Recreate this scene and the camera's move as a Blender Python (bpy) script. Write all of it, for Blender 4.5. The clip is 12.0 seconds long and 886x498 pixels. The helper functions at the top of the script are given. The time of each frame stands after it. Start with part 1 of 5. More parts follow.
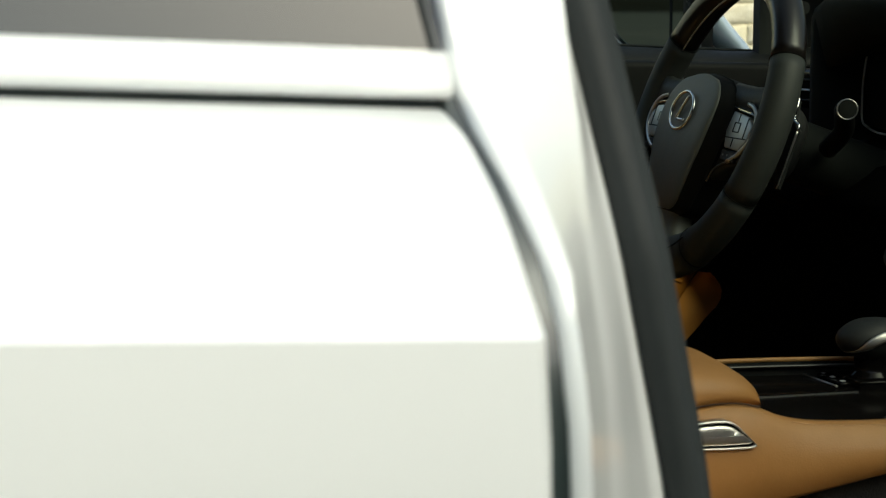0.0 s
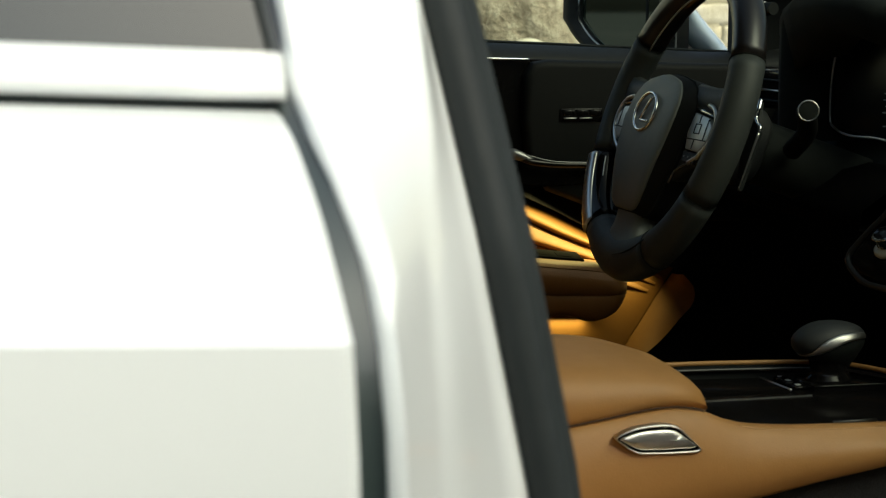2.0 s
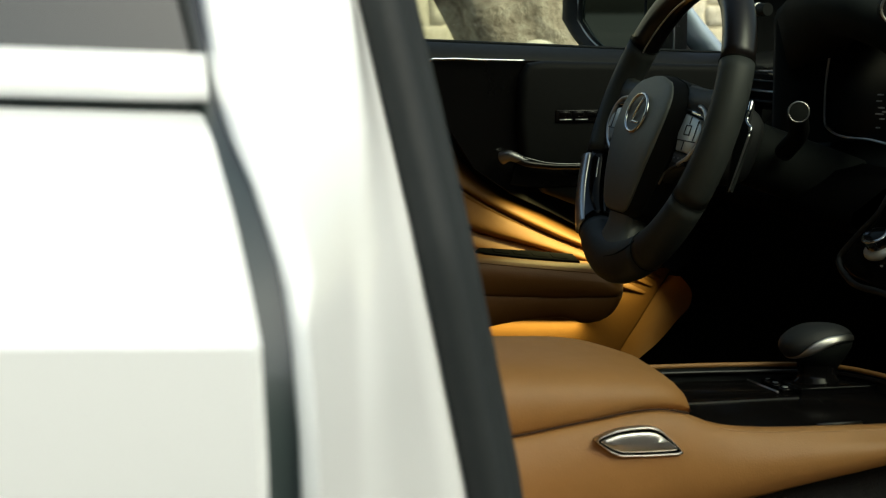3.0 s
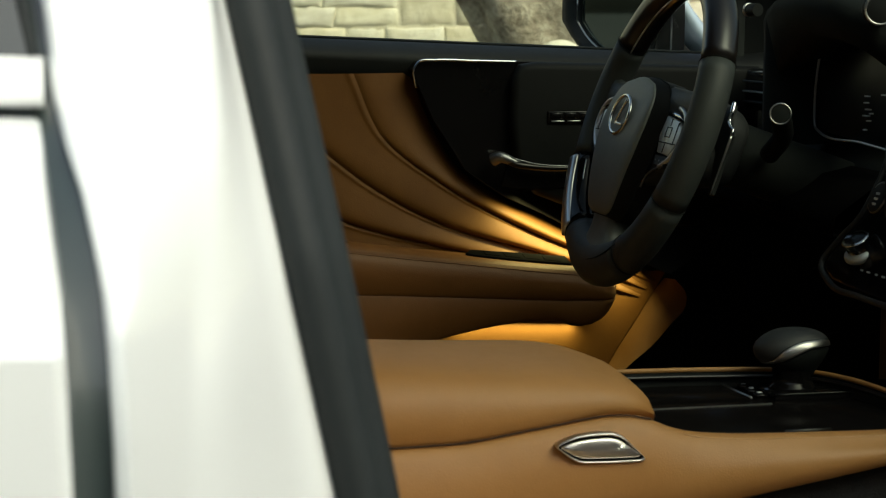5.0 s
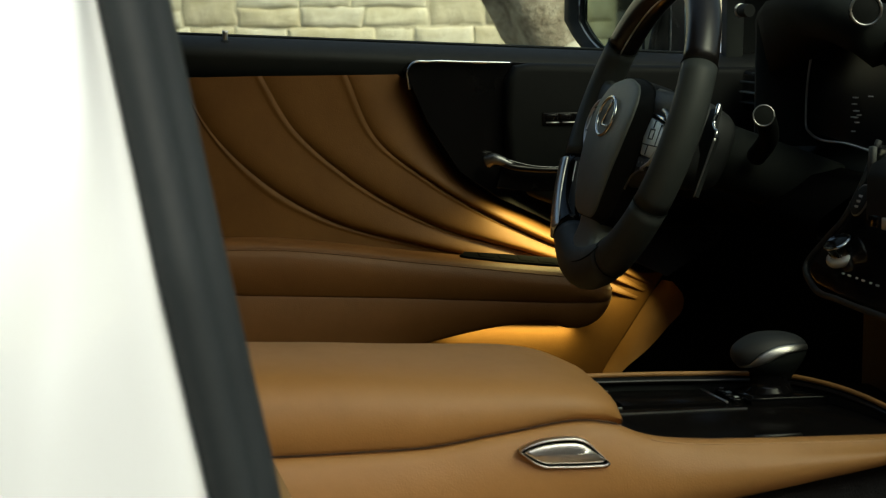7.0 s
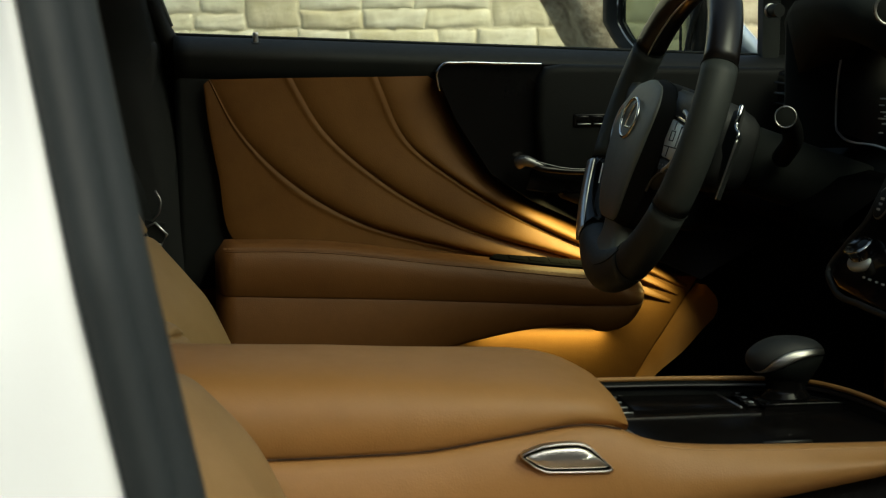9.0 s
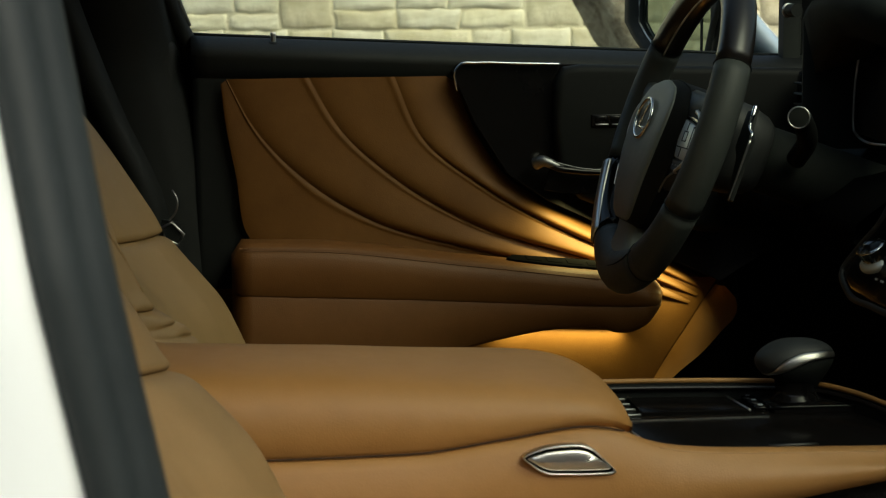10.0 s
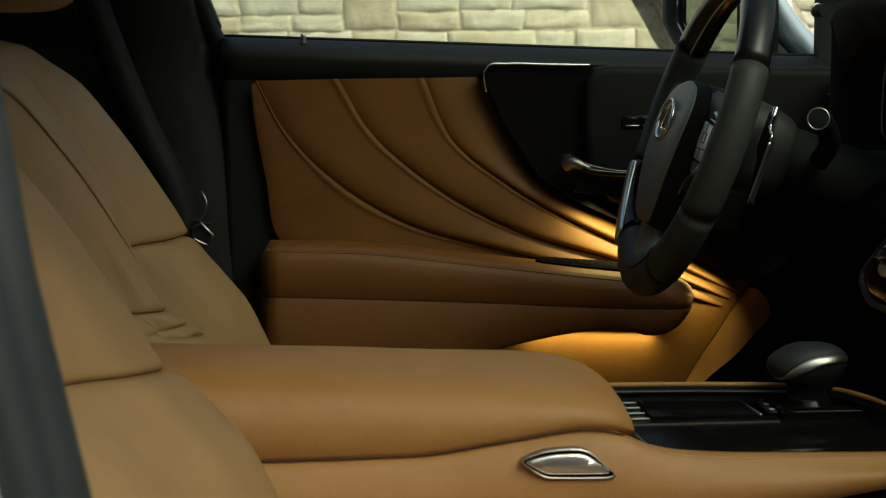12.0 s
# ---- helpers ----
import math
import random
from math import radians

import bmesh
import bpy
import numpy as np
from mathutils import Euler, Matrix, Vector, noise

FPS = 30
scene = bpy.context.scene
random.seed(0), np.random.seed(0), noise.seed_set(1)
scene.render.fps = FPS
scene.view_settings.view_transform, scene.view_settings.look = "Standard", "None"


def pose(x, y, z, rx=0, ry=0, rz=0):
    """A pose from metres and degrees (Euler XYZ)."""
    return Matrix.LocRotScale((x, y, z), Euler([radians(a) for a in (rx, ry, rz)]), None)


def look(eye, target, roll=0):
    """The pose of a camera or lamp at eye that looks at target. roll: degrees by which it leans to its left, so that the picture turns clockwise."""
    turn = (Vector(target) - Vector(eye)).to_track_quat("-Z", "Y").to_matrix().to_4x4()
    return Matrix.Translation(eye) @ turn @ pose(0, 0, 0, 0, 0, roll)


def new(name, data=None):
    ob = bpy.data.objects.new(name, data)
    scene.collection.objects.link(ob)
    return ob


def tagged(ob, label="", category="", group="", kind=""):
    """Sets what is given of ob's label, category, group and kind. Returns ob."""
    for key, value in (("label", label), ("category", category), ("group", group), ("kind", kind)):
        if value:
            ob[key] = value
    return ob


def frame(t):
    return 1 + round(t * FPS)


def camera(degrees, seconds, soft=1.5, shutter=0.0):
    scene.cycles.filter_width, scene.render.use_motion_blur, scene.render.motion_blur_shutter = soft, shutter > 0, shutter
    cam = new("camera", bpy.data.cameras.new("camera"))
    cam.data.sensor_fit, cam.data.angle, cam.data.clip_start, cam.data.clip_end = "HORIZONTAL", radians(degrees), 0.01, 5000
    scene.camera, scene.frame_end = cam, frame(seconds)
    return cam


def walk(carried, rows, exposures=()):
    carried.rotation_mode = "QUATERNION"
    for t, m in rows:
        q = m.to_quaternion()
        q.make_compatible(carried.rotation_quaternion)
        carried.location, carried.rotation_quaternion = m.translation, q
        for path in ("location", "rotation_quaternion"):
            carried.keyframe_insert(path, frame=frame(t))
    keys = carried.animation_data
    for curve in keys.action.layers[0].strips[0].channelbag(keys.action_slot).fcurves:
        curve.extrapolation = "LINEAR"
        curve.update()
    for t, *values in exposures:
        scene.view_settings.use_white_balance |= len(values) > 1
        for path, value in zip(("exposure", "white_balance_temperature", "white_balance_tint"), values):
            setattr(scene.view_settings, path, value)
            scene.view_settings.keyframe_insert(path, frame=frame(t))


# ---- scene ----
cam = camera(27.70, 12.0, soft=1.2)
PATH = [
    (0, (0.0363, -1.4761, 0.9946), (0.5460, 0.4399, 0.7323), 0.05),
    (0.5, (0.0511, -1.4788, 0.9943), (0.5586, 0.4379, 0.7328), 0.06),
    (1, (0.0672, -1.4831, 0.9943), (0.5699, 0.4350, 0.7332), 0.06),
    (1.5, (0.0840, -1.4828, 0.9944), (0.5807, 0.4368, 0.7332), 0.05),
    (2, (0.1005, -1.4835, 0.9947), (0.5886, 0.4383, 0.7329), 0.07),
    (2.5, (0.1172, -1.4862, 0.9945), (0.5941, 0.4385, 0.7337), 0.03),
    (3, (0.1339, -1.4885, 0.9944), (0.5986, 0.4393, 0.7344), -0.02),
    (5, (0.2046, -1.4908, 0.9956), (0.6200, 0.4482, 0.7353), -0.06),
    (5.5, (0.2220, -1.4938, 0.9970), (0.6241, 0.4479, 0.7361), -0.15),
    (6, (0.2390, -1.4957, 0.9980), (0.6278, 0.4487, 0.7370), -0.23),
    (6.5, (0.2556, -1.4973, 0.9989), (0.6323, 0.4494, 0.7373), -0.25),
    (8.5, (0.3197, -1.4984, 0.9979), (0.6238, 0.4611, 0.7380), -0.31),
    (9, (0.3348, -1.4978, 0.9979), (0.6113, 0.4659, 0.7384), -0.42),
    (9.5, (0.3500, -1.4976, 0.9976), (0.6019, 0.4695, 0.7385), -0.41),
    (10, (0.3664, -1.4969, 0.9971), (0.5966, 0.4729, 0.7383), -0.42),
    (10.5, (0.3830, -1.4976, 0.9970), (0.5918, 0.4746, 0.7384), -0.41),
    (11, (0.3991, -1.4971, 0.9962), (0.5857, 0.4775, 0.7386), -0.46),
    (11.5, (0.4150, -1.4972, 0.9961), (0.5788, 0.4795, 0.7390), -0.48),
    (12, (0.4308, -1.4973, 0.9963), (0.5720, 0.4811, 0.7395), -0.55),
]
walk(cam, [(t, look(eye, goal, roll)) for t, eye, goal, roll in PATH])
cam.data.dof.use_dof = True
cam.data.dof.focus_distance = 2.05
cam.data.dof.aperture_fstop = 17.0

# ---- world, sun and lamps ----
world = bpy.data.worlds.new("overcast_sky")
scene.world = world
world.use_nodes = True
wn = world.node_tree
wn.nodes.clear()
sky = wn.nodes.new("ShaderNodeTexSky")
sky.sky_type = "NISHITA"
sky.sun_disc = False
sky.sun_elevation = radians(47)
sky.sun_rotation = radians(144)
sky.air_density, sky.dust_density, sky.ozone_density = 1.0, 6.0, 0.6
bg = wn.nodes.new("ShaderNodeBackground")
bg.inputs["Strength"].default_value = 0.13
wout = wn.nodes.new("ShaderNodeOutputWorld")
wn.links.new(sky.outputs[0], bg.inputs[0])
wn.links.new(bg.outputs[0], wout.inputs[0])

sun_data = bpy.data.lights.new("sun", "SUN")
sun_data.energy, sun_data.angle, sun_data.color = 0.82, radians(40), (0.92, 0.985, 0.88)
sun = new("sun", sun_data)
sun.matrix_world = look((2.4, -3.35, 5.1), (0, 0, 0.4))

scene.view_settings.exposure = 0.74
scene.view_settings.use_white_balance = True
scene.view_settings.white_balance_temperature = 6500
scene.view_settings.white_balance_tint = 0


# ---- materials ----
def material(name, rough=0.5, metal=0.0, coat=0.0, spec=0.5):
    m = bpy.data.materials.new(name)
    m.use_nodes = True
    b = m.node_tree.nodes["Principled BSDF"]
    b.inputs["Roughness"].default_value = rough
    b.inputs["Metallic"].default_value = metal
    b.inputs["Coat Weight"].default_value = coat
    b.inputs["Coat Roughness"].default_value = 0.05
    b.inputs["Specular IOR Level"].default_value = spec
    return m, m.node_tree, b


def noise_node(t, scale, detail=3.0, kind="ShaderNodeTexNoise"):
    co = t.nodes.new("ShaderNodeTexCoord")
    n = t.nodes.new(kind)
    n.inputs["Scale"].default_value = scale
    if kind == "ShaderNodeTexNoise":
        n.inputs["Detail"].default_value = detail
    t.links.new(co.outputs["Object"], n.inputs["Vector"])
    return n


def ramp_node(t, source, stops):
    r = t.nodes.new("ShaderNodeValToRGB")
    while len(r.color_ramp.elements) < len(stops):
        r.color_ramp.elements.new(0.5)
    for e, (p, c) in zip(r.color_ramp.elements, stops):
        e.position, e.color = p, (*c, 1)
    t.links.new(source, r.inputs[0])
    return r


def bump_chain(t, b, pairs):
    """pairs of (height socket, strength, distance)."""
    last = None
    for sock, strength, dist in pairs:
        u = t.nodes.new("ShaderNodeBump")
        u.inputs["Strength"].default_value, u.inputs["Distance"].default_value = strength, dist
        t.links.new(sock, u.inputs["Height"])
        if last:
            t.links.new(last.outputs[0], u.inputs["Normal"])
        last = u
    t.links.new(last.outputs[0], b.inputs["Normal"])


def varied(name, c1, c2, scale, rough=0.5, rough2=None, metal=0.0, coat=0.0, grain=None, spec=0.5):
    """A surface whose colour drifts between c1 and c2, with an optional fine relief (scale, strength, distance)."""
    m, t, b = material(name, rough, metal, coat, spec)
    n = noise_node(t, scale, 9.0)
    n.inputs["Roughness"].default_value = 0.68
    r = ramp_node(t, n.outputs["Fac"], ((0.3, c1), (0.7, c2)))
    t.links.new(r.outputs[0], b.inputs["Base Color"])
    if rough2 is not None:
        mr = t.nodes.new("ShaderNodeMapRange")
        mr.inputs["To Min"].default_value, mr.inputs["To Max"].default_value = rough, rough2
        n2 = noise_node(t, scale * 7)
        t.links.new(n2.outputs["Fac"], mr.inputs["Value"])
        t.links.new(mr.outputs[0], b.inputs["Roughness"])
    if grain:
        v = noise_node(t, grain[0], kind="ShaderNodeTexVoronoi")
        bump_chain(t, b, ((v.outputs["Distance"], grain[1], grain[2]), (n.outputs["Fac"], 0.15, 0.004)))
    return m


TAN = varied("tan_leather", (0.346, 0.165, 0.0450), (0.400, 0.197, 0.0585), 14.0, 0.47, 0.58, grain=(700, 0.15, 0.0006), spec=0.5)
# the tan leather again, redder and darkened for the shade on the doors
SHADED_TAN = varied("shaded_tan_leather", (0.109, 0.0443, 0.0082), (0.141, 0.0602, 0.0126), 14.0, 0.5, 0.62, grain=(700, 0.15, 0.0006), spec=0.22)
TAN_SOFT = varied("tan_seat_leather", (0.256, 0.157, 0.064), (0.302, 0.188, 0.080), 12.0, 0.5, 0.62, grain=(650, 0.15, 0.0006), spec=0.4)
REST = varied("brown_armrest_leather", (0.120, 0.0455, 0.0092), (0.153, 0.0613, 0.0139), 14.0, 0.5, 0.62, grain=(700, 0.15, 0.0006), spec=0.32)
# black set darker than the other trim, with shade put into its colour
POD = varied("shade_black_skin", (0.0035, 0.0038, 0.0035), (0.0050, 0.0054, 0.0050), 14.0, 0.6, 0.7, grain=(700, 0.1, 0.0005), spec=0.2)
# near-black without sheen, in place of the recess shade on the switch plate
SWITCH = varied("shade_black_plastic", (0.0035, 0.0035, 0.0035), (0.0055, 0.0052, 0.0050), 40.0, 0.9, spec=0.02)
SWITCH.node_tree.nodes["Principled BSDF"].inputs["IOR"].default_value = 1.1
DECK = varied("dark_lacquered_deck", (0.0042, 0.0036, 0.0034), (0.0065, 0.0055, 0.0052), 6.0, 0.18, 0.24, spec=0.045)
DECK.node_tree.nodes["Principled BSDF"].inputs["IOR"].default_value = 1.3
BAND = varied("brushed_band_metal", (0.44, 0.425, 0.40), (0.52, 0.50, 0.475), 60.0, 0.3, 0.4, metal=1.0)
STITCH = varied("tan_thread", (0.40, 0.22, 0.09), (0.46, 0.26, 0.12), 300.0, 0.8)
STITCH_DARK = varied("brown_thread", (0.13, 0.055, 0.018), (0.17, 0.075, 0.026), 300.0, 0.8)
GAP_SHADE = varied("gap_shade", (0.04, 0.02, 0.01), (0.06, 0.03, 0.015), 60.0, 0.9)
BLACK_SOFT = varied("black_soft_plastic", (0.0085, 0.0095, 0.009), (0.0125, 0.0138, 0.013), 14.0, 0.55, 0.68, grain=(700, 0.15, 0.0005), spec=0.25)
BLACK_LEATHER = varied("black_leather", (0.033, 0.037, 0.034), (0.042, 0.046, 0.043), 20.0, 0.46, 0.58, grain=(1000, 0.12, 0.0005), spec=0.35)
KNOB_LEATHER = varied("black_knob_leather", (0.015, 0.016, 0.016), (0.021, 0.022, 0.022), 25.0, 0.55, 0.64, grain=(1000, 0.15, 0.0005))
GREY_LEATHER = varied("charcoal_airbag_leather", (0.118, 0.128, 0.113), (0.136, 0.146, 0.130), 25.0, 0.46, 0.56, grain=(1100, 0.12, 0.0005), spec=0.7)
DEEP = varied("deep_black_matt_plastic", (0.0105, 0.0122, 0.0110), (0.0145, 0.0165, 0.0150), 20.0, 0.75, 0.85, spec=0.14)
PIANO = varied("piano_black", (0.005, 0.0045, 0.0045), (0.008, 0.0072, 0.0072), 5.0, 0.10, 0.16, spec=0.20)
DARK_WOOD = varied("dark_polished_wood", (0.007, 0.0050, 0.0045), (0.011, 0.0075, 0.0065), 30.0, 0.3, 0.38, coat=0.2)
SATIN = varied("satin_silver", (0.62, 0.60, 0.57), (0.70, 0.68, 0.65), 40.0, 0.28, 0.36, metal=1.0)
CHROME = varied("bright_chrome", (0.78, 0.78, 0.78), (0.82, 0.82, 0.82), 30.0, 0.08, 0.14, metal=1.0)
DARK_METAL = varied("dark_satin_metal", (0.035, 0.034, 0.033), (0.05, 0.048, 0.046), 40.0, 0.3, 0.38, metal=1.0)
GREY_METAL = varied("grey_satin_metal", (0.26, 0.255, 0.25), (0.31, 0.305, 0.30), 40.0, 0.36, 0.44, metal=1.0)
SILVER_KEY = varied("silver_key_plastic", (0.68, 0.69, 0.65), (0.74, 0.75, 0.71), 60.0, 0.4, 0.5, metal=0.75)
RUBBER = varied("charcoal_rubber", (0.0118, 0.0155, 0.0165), (0.0168, 0.0215, 0.0228), 18.0, 0.6, 0.72, grain=(500, 0.1, 0.0005), spec=0.3)
GAP_RUBBER = varied("smooth_gap_rubber", (0.018, 0.028, 0.028), (0.024, 0.036, 0.036), 18.0, 0.28, 0.34, coat=0.35, spec=0.8)
CARPET = varied("black_carpet", (0.014, 0.0145, 0.014), (0.024, 0.0245, 0.023), 60.0, 0.95, grain=(600, 0.6, 0.002))
HEADLINER = varied("black_headliner_cloth", (0.03, 0.03, 0.028), (0.04, 0.04, 0.037), 30.0, 0.9, grain=(900, 0.2, 0.0006))
PAINT = varied("white_car_paint", (0.77, 0.805, 0.815), (0.79, 0.825, 0.835), 3.0, 0.28, 0.32, coat=1.0)
# white paint with shade and blue sky reflection mixed into its colour
FOOT_PAINT = varied("sky_blued_white_paint", (0.36, 0.47, 0.515), (0.42, 0.53, 0.57), 12.0, 0.2, 0.25, coat=1.0)
FRAME_GREY = varied("grey_window_frame", (0.08, 0.085, 0.08), (0.10, 0.105, 0.10), 15.0, 0.5, 0.6)
UNDERBODY = varied("underbody_coating", (0.02, 0.02, 0.02), (0.035, 0.035, 0.033), 9.0, 0.8)
MARK = varied("pale_print", (0.55, 0.57, 0.58), (0.6, 0.62, 0.63), 40.0, 0.6)
SCREEN = varied("dark_display_glass", (0.004, 0.004, 0.005), (0.006, 0.006, 0.007), 4.0, 0.35, spec=0.2)


def stone_material():
    m, t, b = material("dressed_limestone", 0.85)
    info = t.nodes.new("ShaderNodeObjectInfo")
    n1, n2 = noise_node(t, 9.0, 9.0), noise_node(t, 60.0, 6.0)
    n1.inputs["Roughness"].default_value = 0.62
    base = ramp_node(t, info.outputs["Random"], ((0.0, (0.54, 0.50, 0.345)), (0.35, (0.66, 0.635, 0.465)), (0.7, (0.63, 0.612, 0.48)), (1.0, (0.71, 0.685, 0.53))))
    stain = ramp_node(t, n1.outputs["Fac"], ((0.36, (0.70, 0.66, 0.54)), (0.5, (0.93, 0.92, 0.88)), (0.62, (1.04, 1.04, 1.04))))
    mix = t.nodes.new("ShaderNodeMix")
    mix.data_type, mix.blend_type = "RGBA", "MULTIPLY"
    mix.inputs["Factor"].default_value = 0.8
    t.links.new(base.outputs[0], mix.inputs["A"])
    t.links.new(stain.outputs[0], mix.inputs["B"])
    t.links.new(mix.outputs["Result"], b.inputs["Base Color"])
    bump_chain(t, b, ((n1.outputs["Fac"], 0.45, 0.02), (n2.outputs["Fac"], 0.35, 0.005)))
    return m


def bark_material():
    m, t, b = material("tree_bark", 0.9)
    n1, n2 = noise_node(t, 14.0, 8.0), noise_node(t, 55.0, 6.0)
    n1.inputs["Roughness"].default_value = 0.7
    c = ramp_node(t, n1.outputs["Fac"], ((0.36, (0.18, 0.148, 0.095)), (0.48, (0.36, 0.315, 0.215)), (0.62, (0.54, 0.49, 0.355))))
    t.links.new(c.outputs[0], b.inputs["Base Color"])
    bump_chain(t, b, ((n1.outputs["Fac"], 0.9, 0.03), (n2.outputs["Fac"], 0.6, 0.010)))
    return m


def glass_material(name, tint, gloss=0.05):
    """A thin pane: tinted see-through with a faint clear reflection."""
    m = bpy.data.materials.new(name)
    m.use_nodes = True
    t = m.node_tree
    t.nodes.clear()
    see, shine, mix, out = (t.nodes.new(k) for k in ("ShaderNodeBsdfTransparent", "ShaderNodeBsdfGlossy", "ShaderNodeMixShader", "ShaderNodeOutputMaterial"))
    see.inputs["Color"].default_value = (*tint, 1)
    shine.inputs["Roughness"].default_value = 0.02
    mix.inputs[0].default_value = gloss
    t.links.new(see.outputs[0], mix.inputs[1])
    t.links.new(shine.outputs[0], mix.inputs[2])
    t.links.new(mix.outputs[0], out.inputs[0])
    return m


# windscreen passes far less than real glass, to dim the cabin
SCREEN_GLASS = glass_material("dimming_windscreen_glass", (0.38, 0.42, 0.375))
STONE, BARK = stone_material(), bark_material()
MORTAR = varied("earthy_mortar", (0.56, 0.52, 0.35), (0.62, 0.585, 0.42), 12.0, 0.95, grain=(90, 0.4, 0.004))
GROUND = varied("grey_paving", (0.045, 0.042, 0.037), (0.070, 0.067, 0.060), 3.0, 0.85, grain=(120, 0.3, 0.004))
GLASS = glass_material("clear_window_glass", (0.90, 0.95, 0.88))
BLOCKER = varied("light_blocking_dark_green", (0.030, 0.036, 0.030), (0.045, 0.052, 0.044), 1.5, 0.9)
TINT = varied("privacy_glass", (0.018, 0.025, 0.022), (0.023, 0.031, 0.028), 2.0, 0.03, 0.04, spec=1.0)
# low green reflectance stands in for dark trees the mirror would show
MIRROR = varied("tree_tinted_mirror", (0.20, 0.235, 0.19), (0.22, 0.255, 0.21), 2.0, 0.02, 0.03, metal=1.0)


def lamp_material(name, colour, strength):
    m, _, b = material(name)
    b.inputs["Emission Color"].default_value = (*colour, 1)
    b.inputs["Emission Strength"].default_value = strength
    b.inputs["Base Color"].default_value = (*colour, 1)
    return m


AMBER = lamp_material("amber_led_strip", (1.0, 0.66, 0.20), 2.0)


# ---- mesh helpers ----
def mesh_of(name, verts, faces, mat, smooth=True):
    me = bpy.data.meshes.new(name)
    me.from_pydata([tuple(map(float, v)) for v in verts], [], faces)
    me.materials.append(mat)
    b = bmesh.new()
    b.from_mesh(me)
    bmesh.ops.recalc_face_normals(b, faces=b.faces)
    b.to_mesh(me)
    b.free()
    for p in me.polygons:
        p.use_smooth = smooth
    me.update()
    return me


def part(name, me, parent=None, label="", at=None):
    """One mesh object, under a thing or a part where one is given."""
    ob = new(name, me)
    if parent is not None:
        ob.parent = parent
    if at is not None:
        ob.matrix_basis = at
    if label:
        tagged(ob, label)
    return ob


def thing(name, label, category, group="", kind="", at=None):
    ob = new(name)
    if at is not None:
        ob.matrix_basis = at
    return tagged(ob, label, category, group, kind)


def grid(name, P, mat, wrap_u=False, wrap_v=False, caps=False, smooth=True):
    """A sheet through the points P[u][v]; caps closes the two ends of a tube that wraps in v."""
    P = np.asarray(P, float)
    n, m = P.shape[:2]
    faces = []
    for i in range(n if wrap_u else n - 1):
        for j in range(m if wrap_v else m - 1):
            i2, j2 = (i + 1) % n, (j + 1) % m
            faces.append((i * m + j, i2 * m + j, i2 * m + j2, i * m + j2))
    if caps:
        faces.append(tuple(range(m)))
        faces.append(tuple((n - 1) * m + j for j in range(m)))
    return mesh_of(name, P.reshape(-1, 3), faces, mat, smooth)


def spline(points, n):
    """n points along a smooth curve through the given ones."""
    p = np.asarray(points, float)
    k = len(p)
    d = np.r_[0, np.cumsum(np.linalg.norm(np.diff(p, axis=0), axis=1))]
    tang = np.gradient(p, d, axis=0) if k > 2 else np.repeat([(p[1] - p[0]) / d[1]], 2, 0)
    out = []
    for s in np.linspace(0, d[-1], n):
        i = min(int(np.searchsorted(d, s, "right")) - 1, k - 2)
        h = d[i + 1] - d[i]
        u = (s - d[i]) / h
        a, b2, c, e = 2 * u**3 - 3 * u**2 + 1, u**3 - 2 * u**2 + u, -2 * u**3 + 3 * u**2, u**3 - u**2
        out.append(a * p[i] + b2 * h * tang[i] + c * p[i + 1] + e * h * tang[i + 1])
    return np.array(out)


def tube(name, points, radius, mat, n=24, seg=8, loop=False, flat=1.0, smooth_path=True):
    """A round bar along a curve; radius may be a pair from start to end; flat squeezes it along z."""
    p = spline(points, n) if smooth_path else np.asarray(points, float)
    n = len(p)
    rings = []
    for i in range(n):
        a, b = (p[(i - 1) % n], p[(i + 1) % n]) if loop else (p[max(i - 1, 0)], p[min(i + 1, n - 1)])
        t = Vector(b - a).normalized()
        side = t.cross(Vector((0, 0, 1)))
        if side.length < 1e-3:
            side = t.cross(Vector((0, 1, 0)))
        side.normalize()
        up = side.cross(t)
        r = radius if np.isscalar(radius) else radius[0] + (radius[1] - radius[0]) * i / (n - 1)
        rings.append([np.array(p[i]) + r * (math.cos(w) * np.array(side) + flat * math.sin(w) * np.array(up)) for w in np.linspace(0, 2 * math.pi, seg, endpoint=False)])
    return grid(name, rings, mat, wrap_u=loop, wrap_v=True, caps=not loop)


def box(name, lo, hi, mat, bevel=0.004, seg=2):
    b = bmesh.new()
    bmesh.ops.create_cube(b, size=1)
    size, mid = np.subtract(hi, lo), np.add(hi, lo) / 2
    for v in b.verts:
        v.co = Vector(mid + np.array(v.co) * size)
    if bevel:
        bmesh.ops.bevel(b, geom=b.edges[:], offset=min(bevel, 0.45 * min(abs(size))), segments=seg, profile=0.5, affect="EDGES")
    me = bpy.data.meshes.new(name)
    b.to_mesh(me)
    b.free()
    me.materials.append(mat)
    for p in me.polygons:
        p.use_smooth = bool(bevel)
    return me


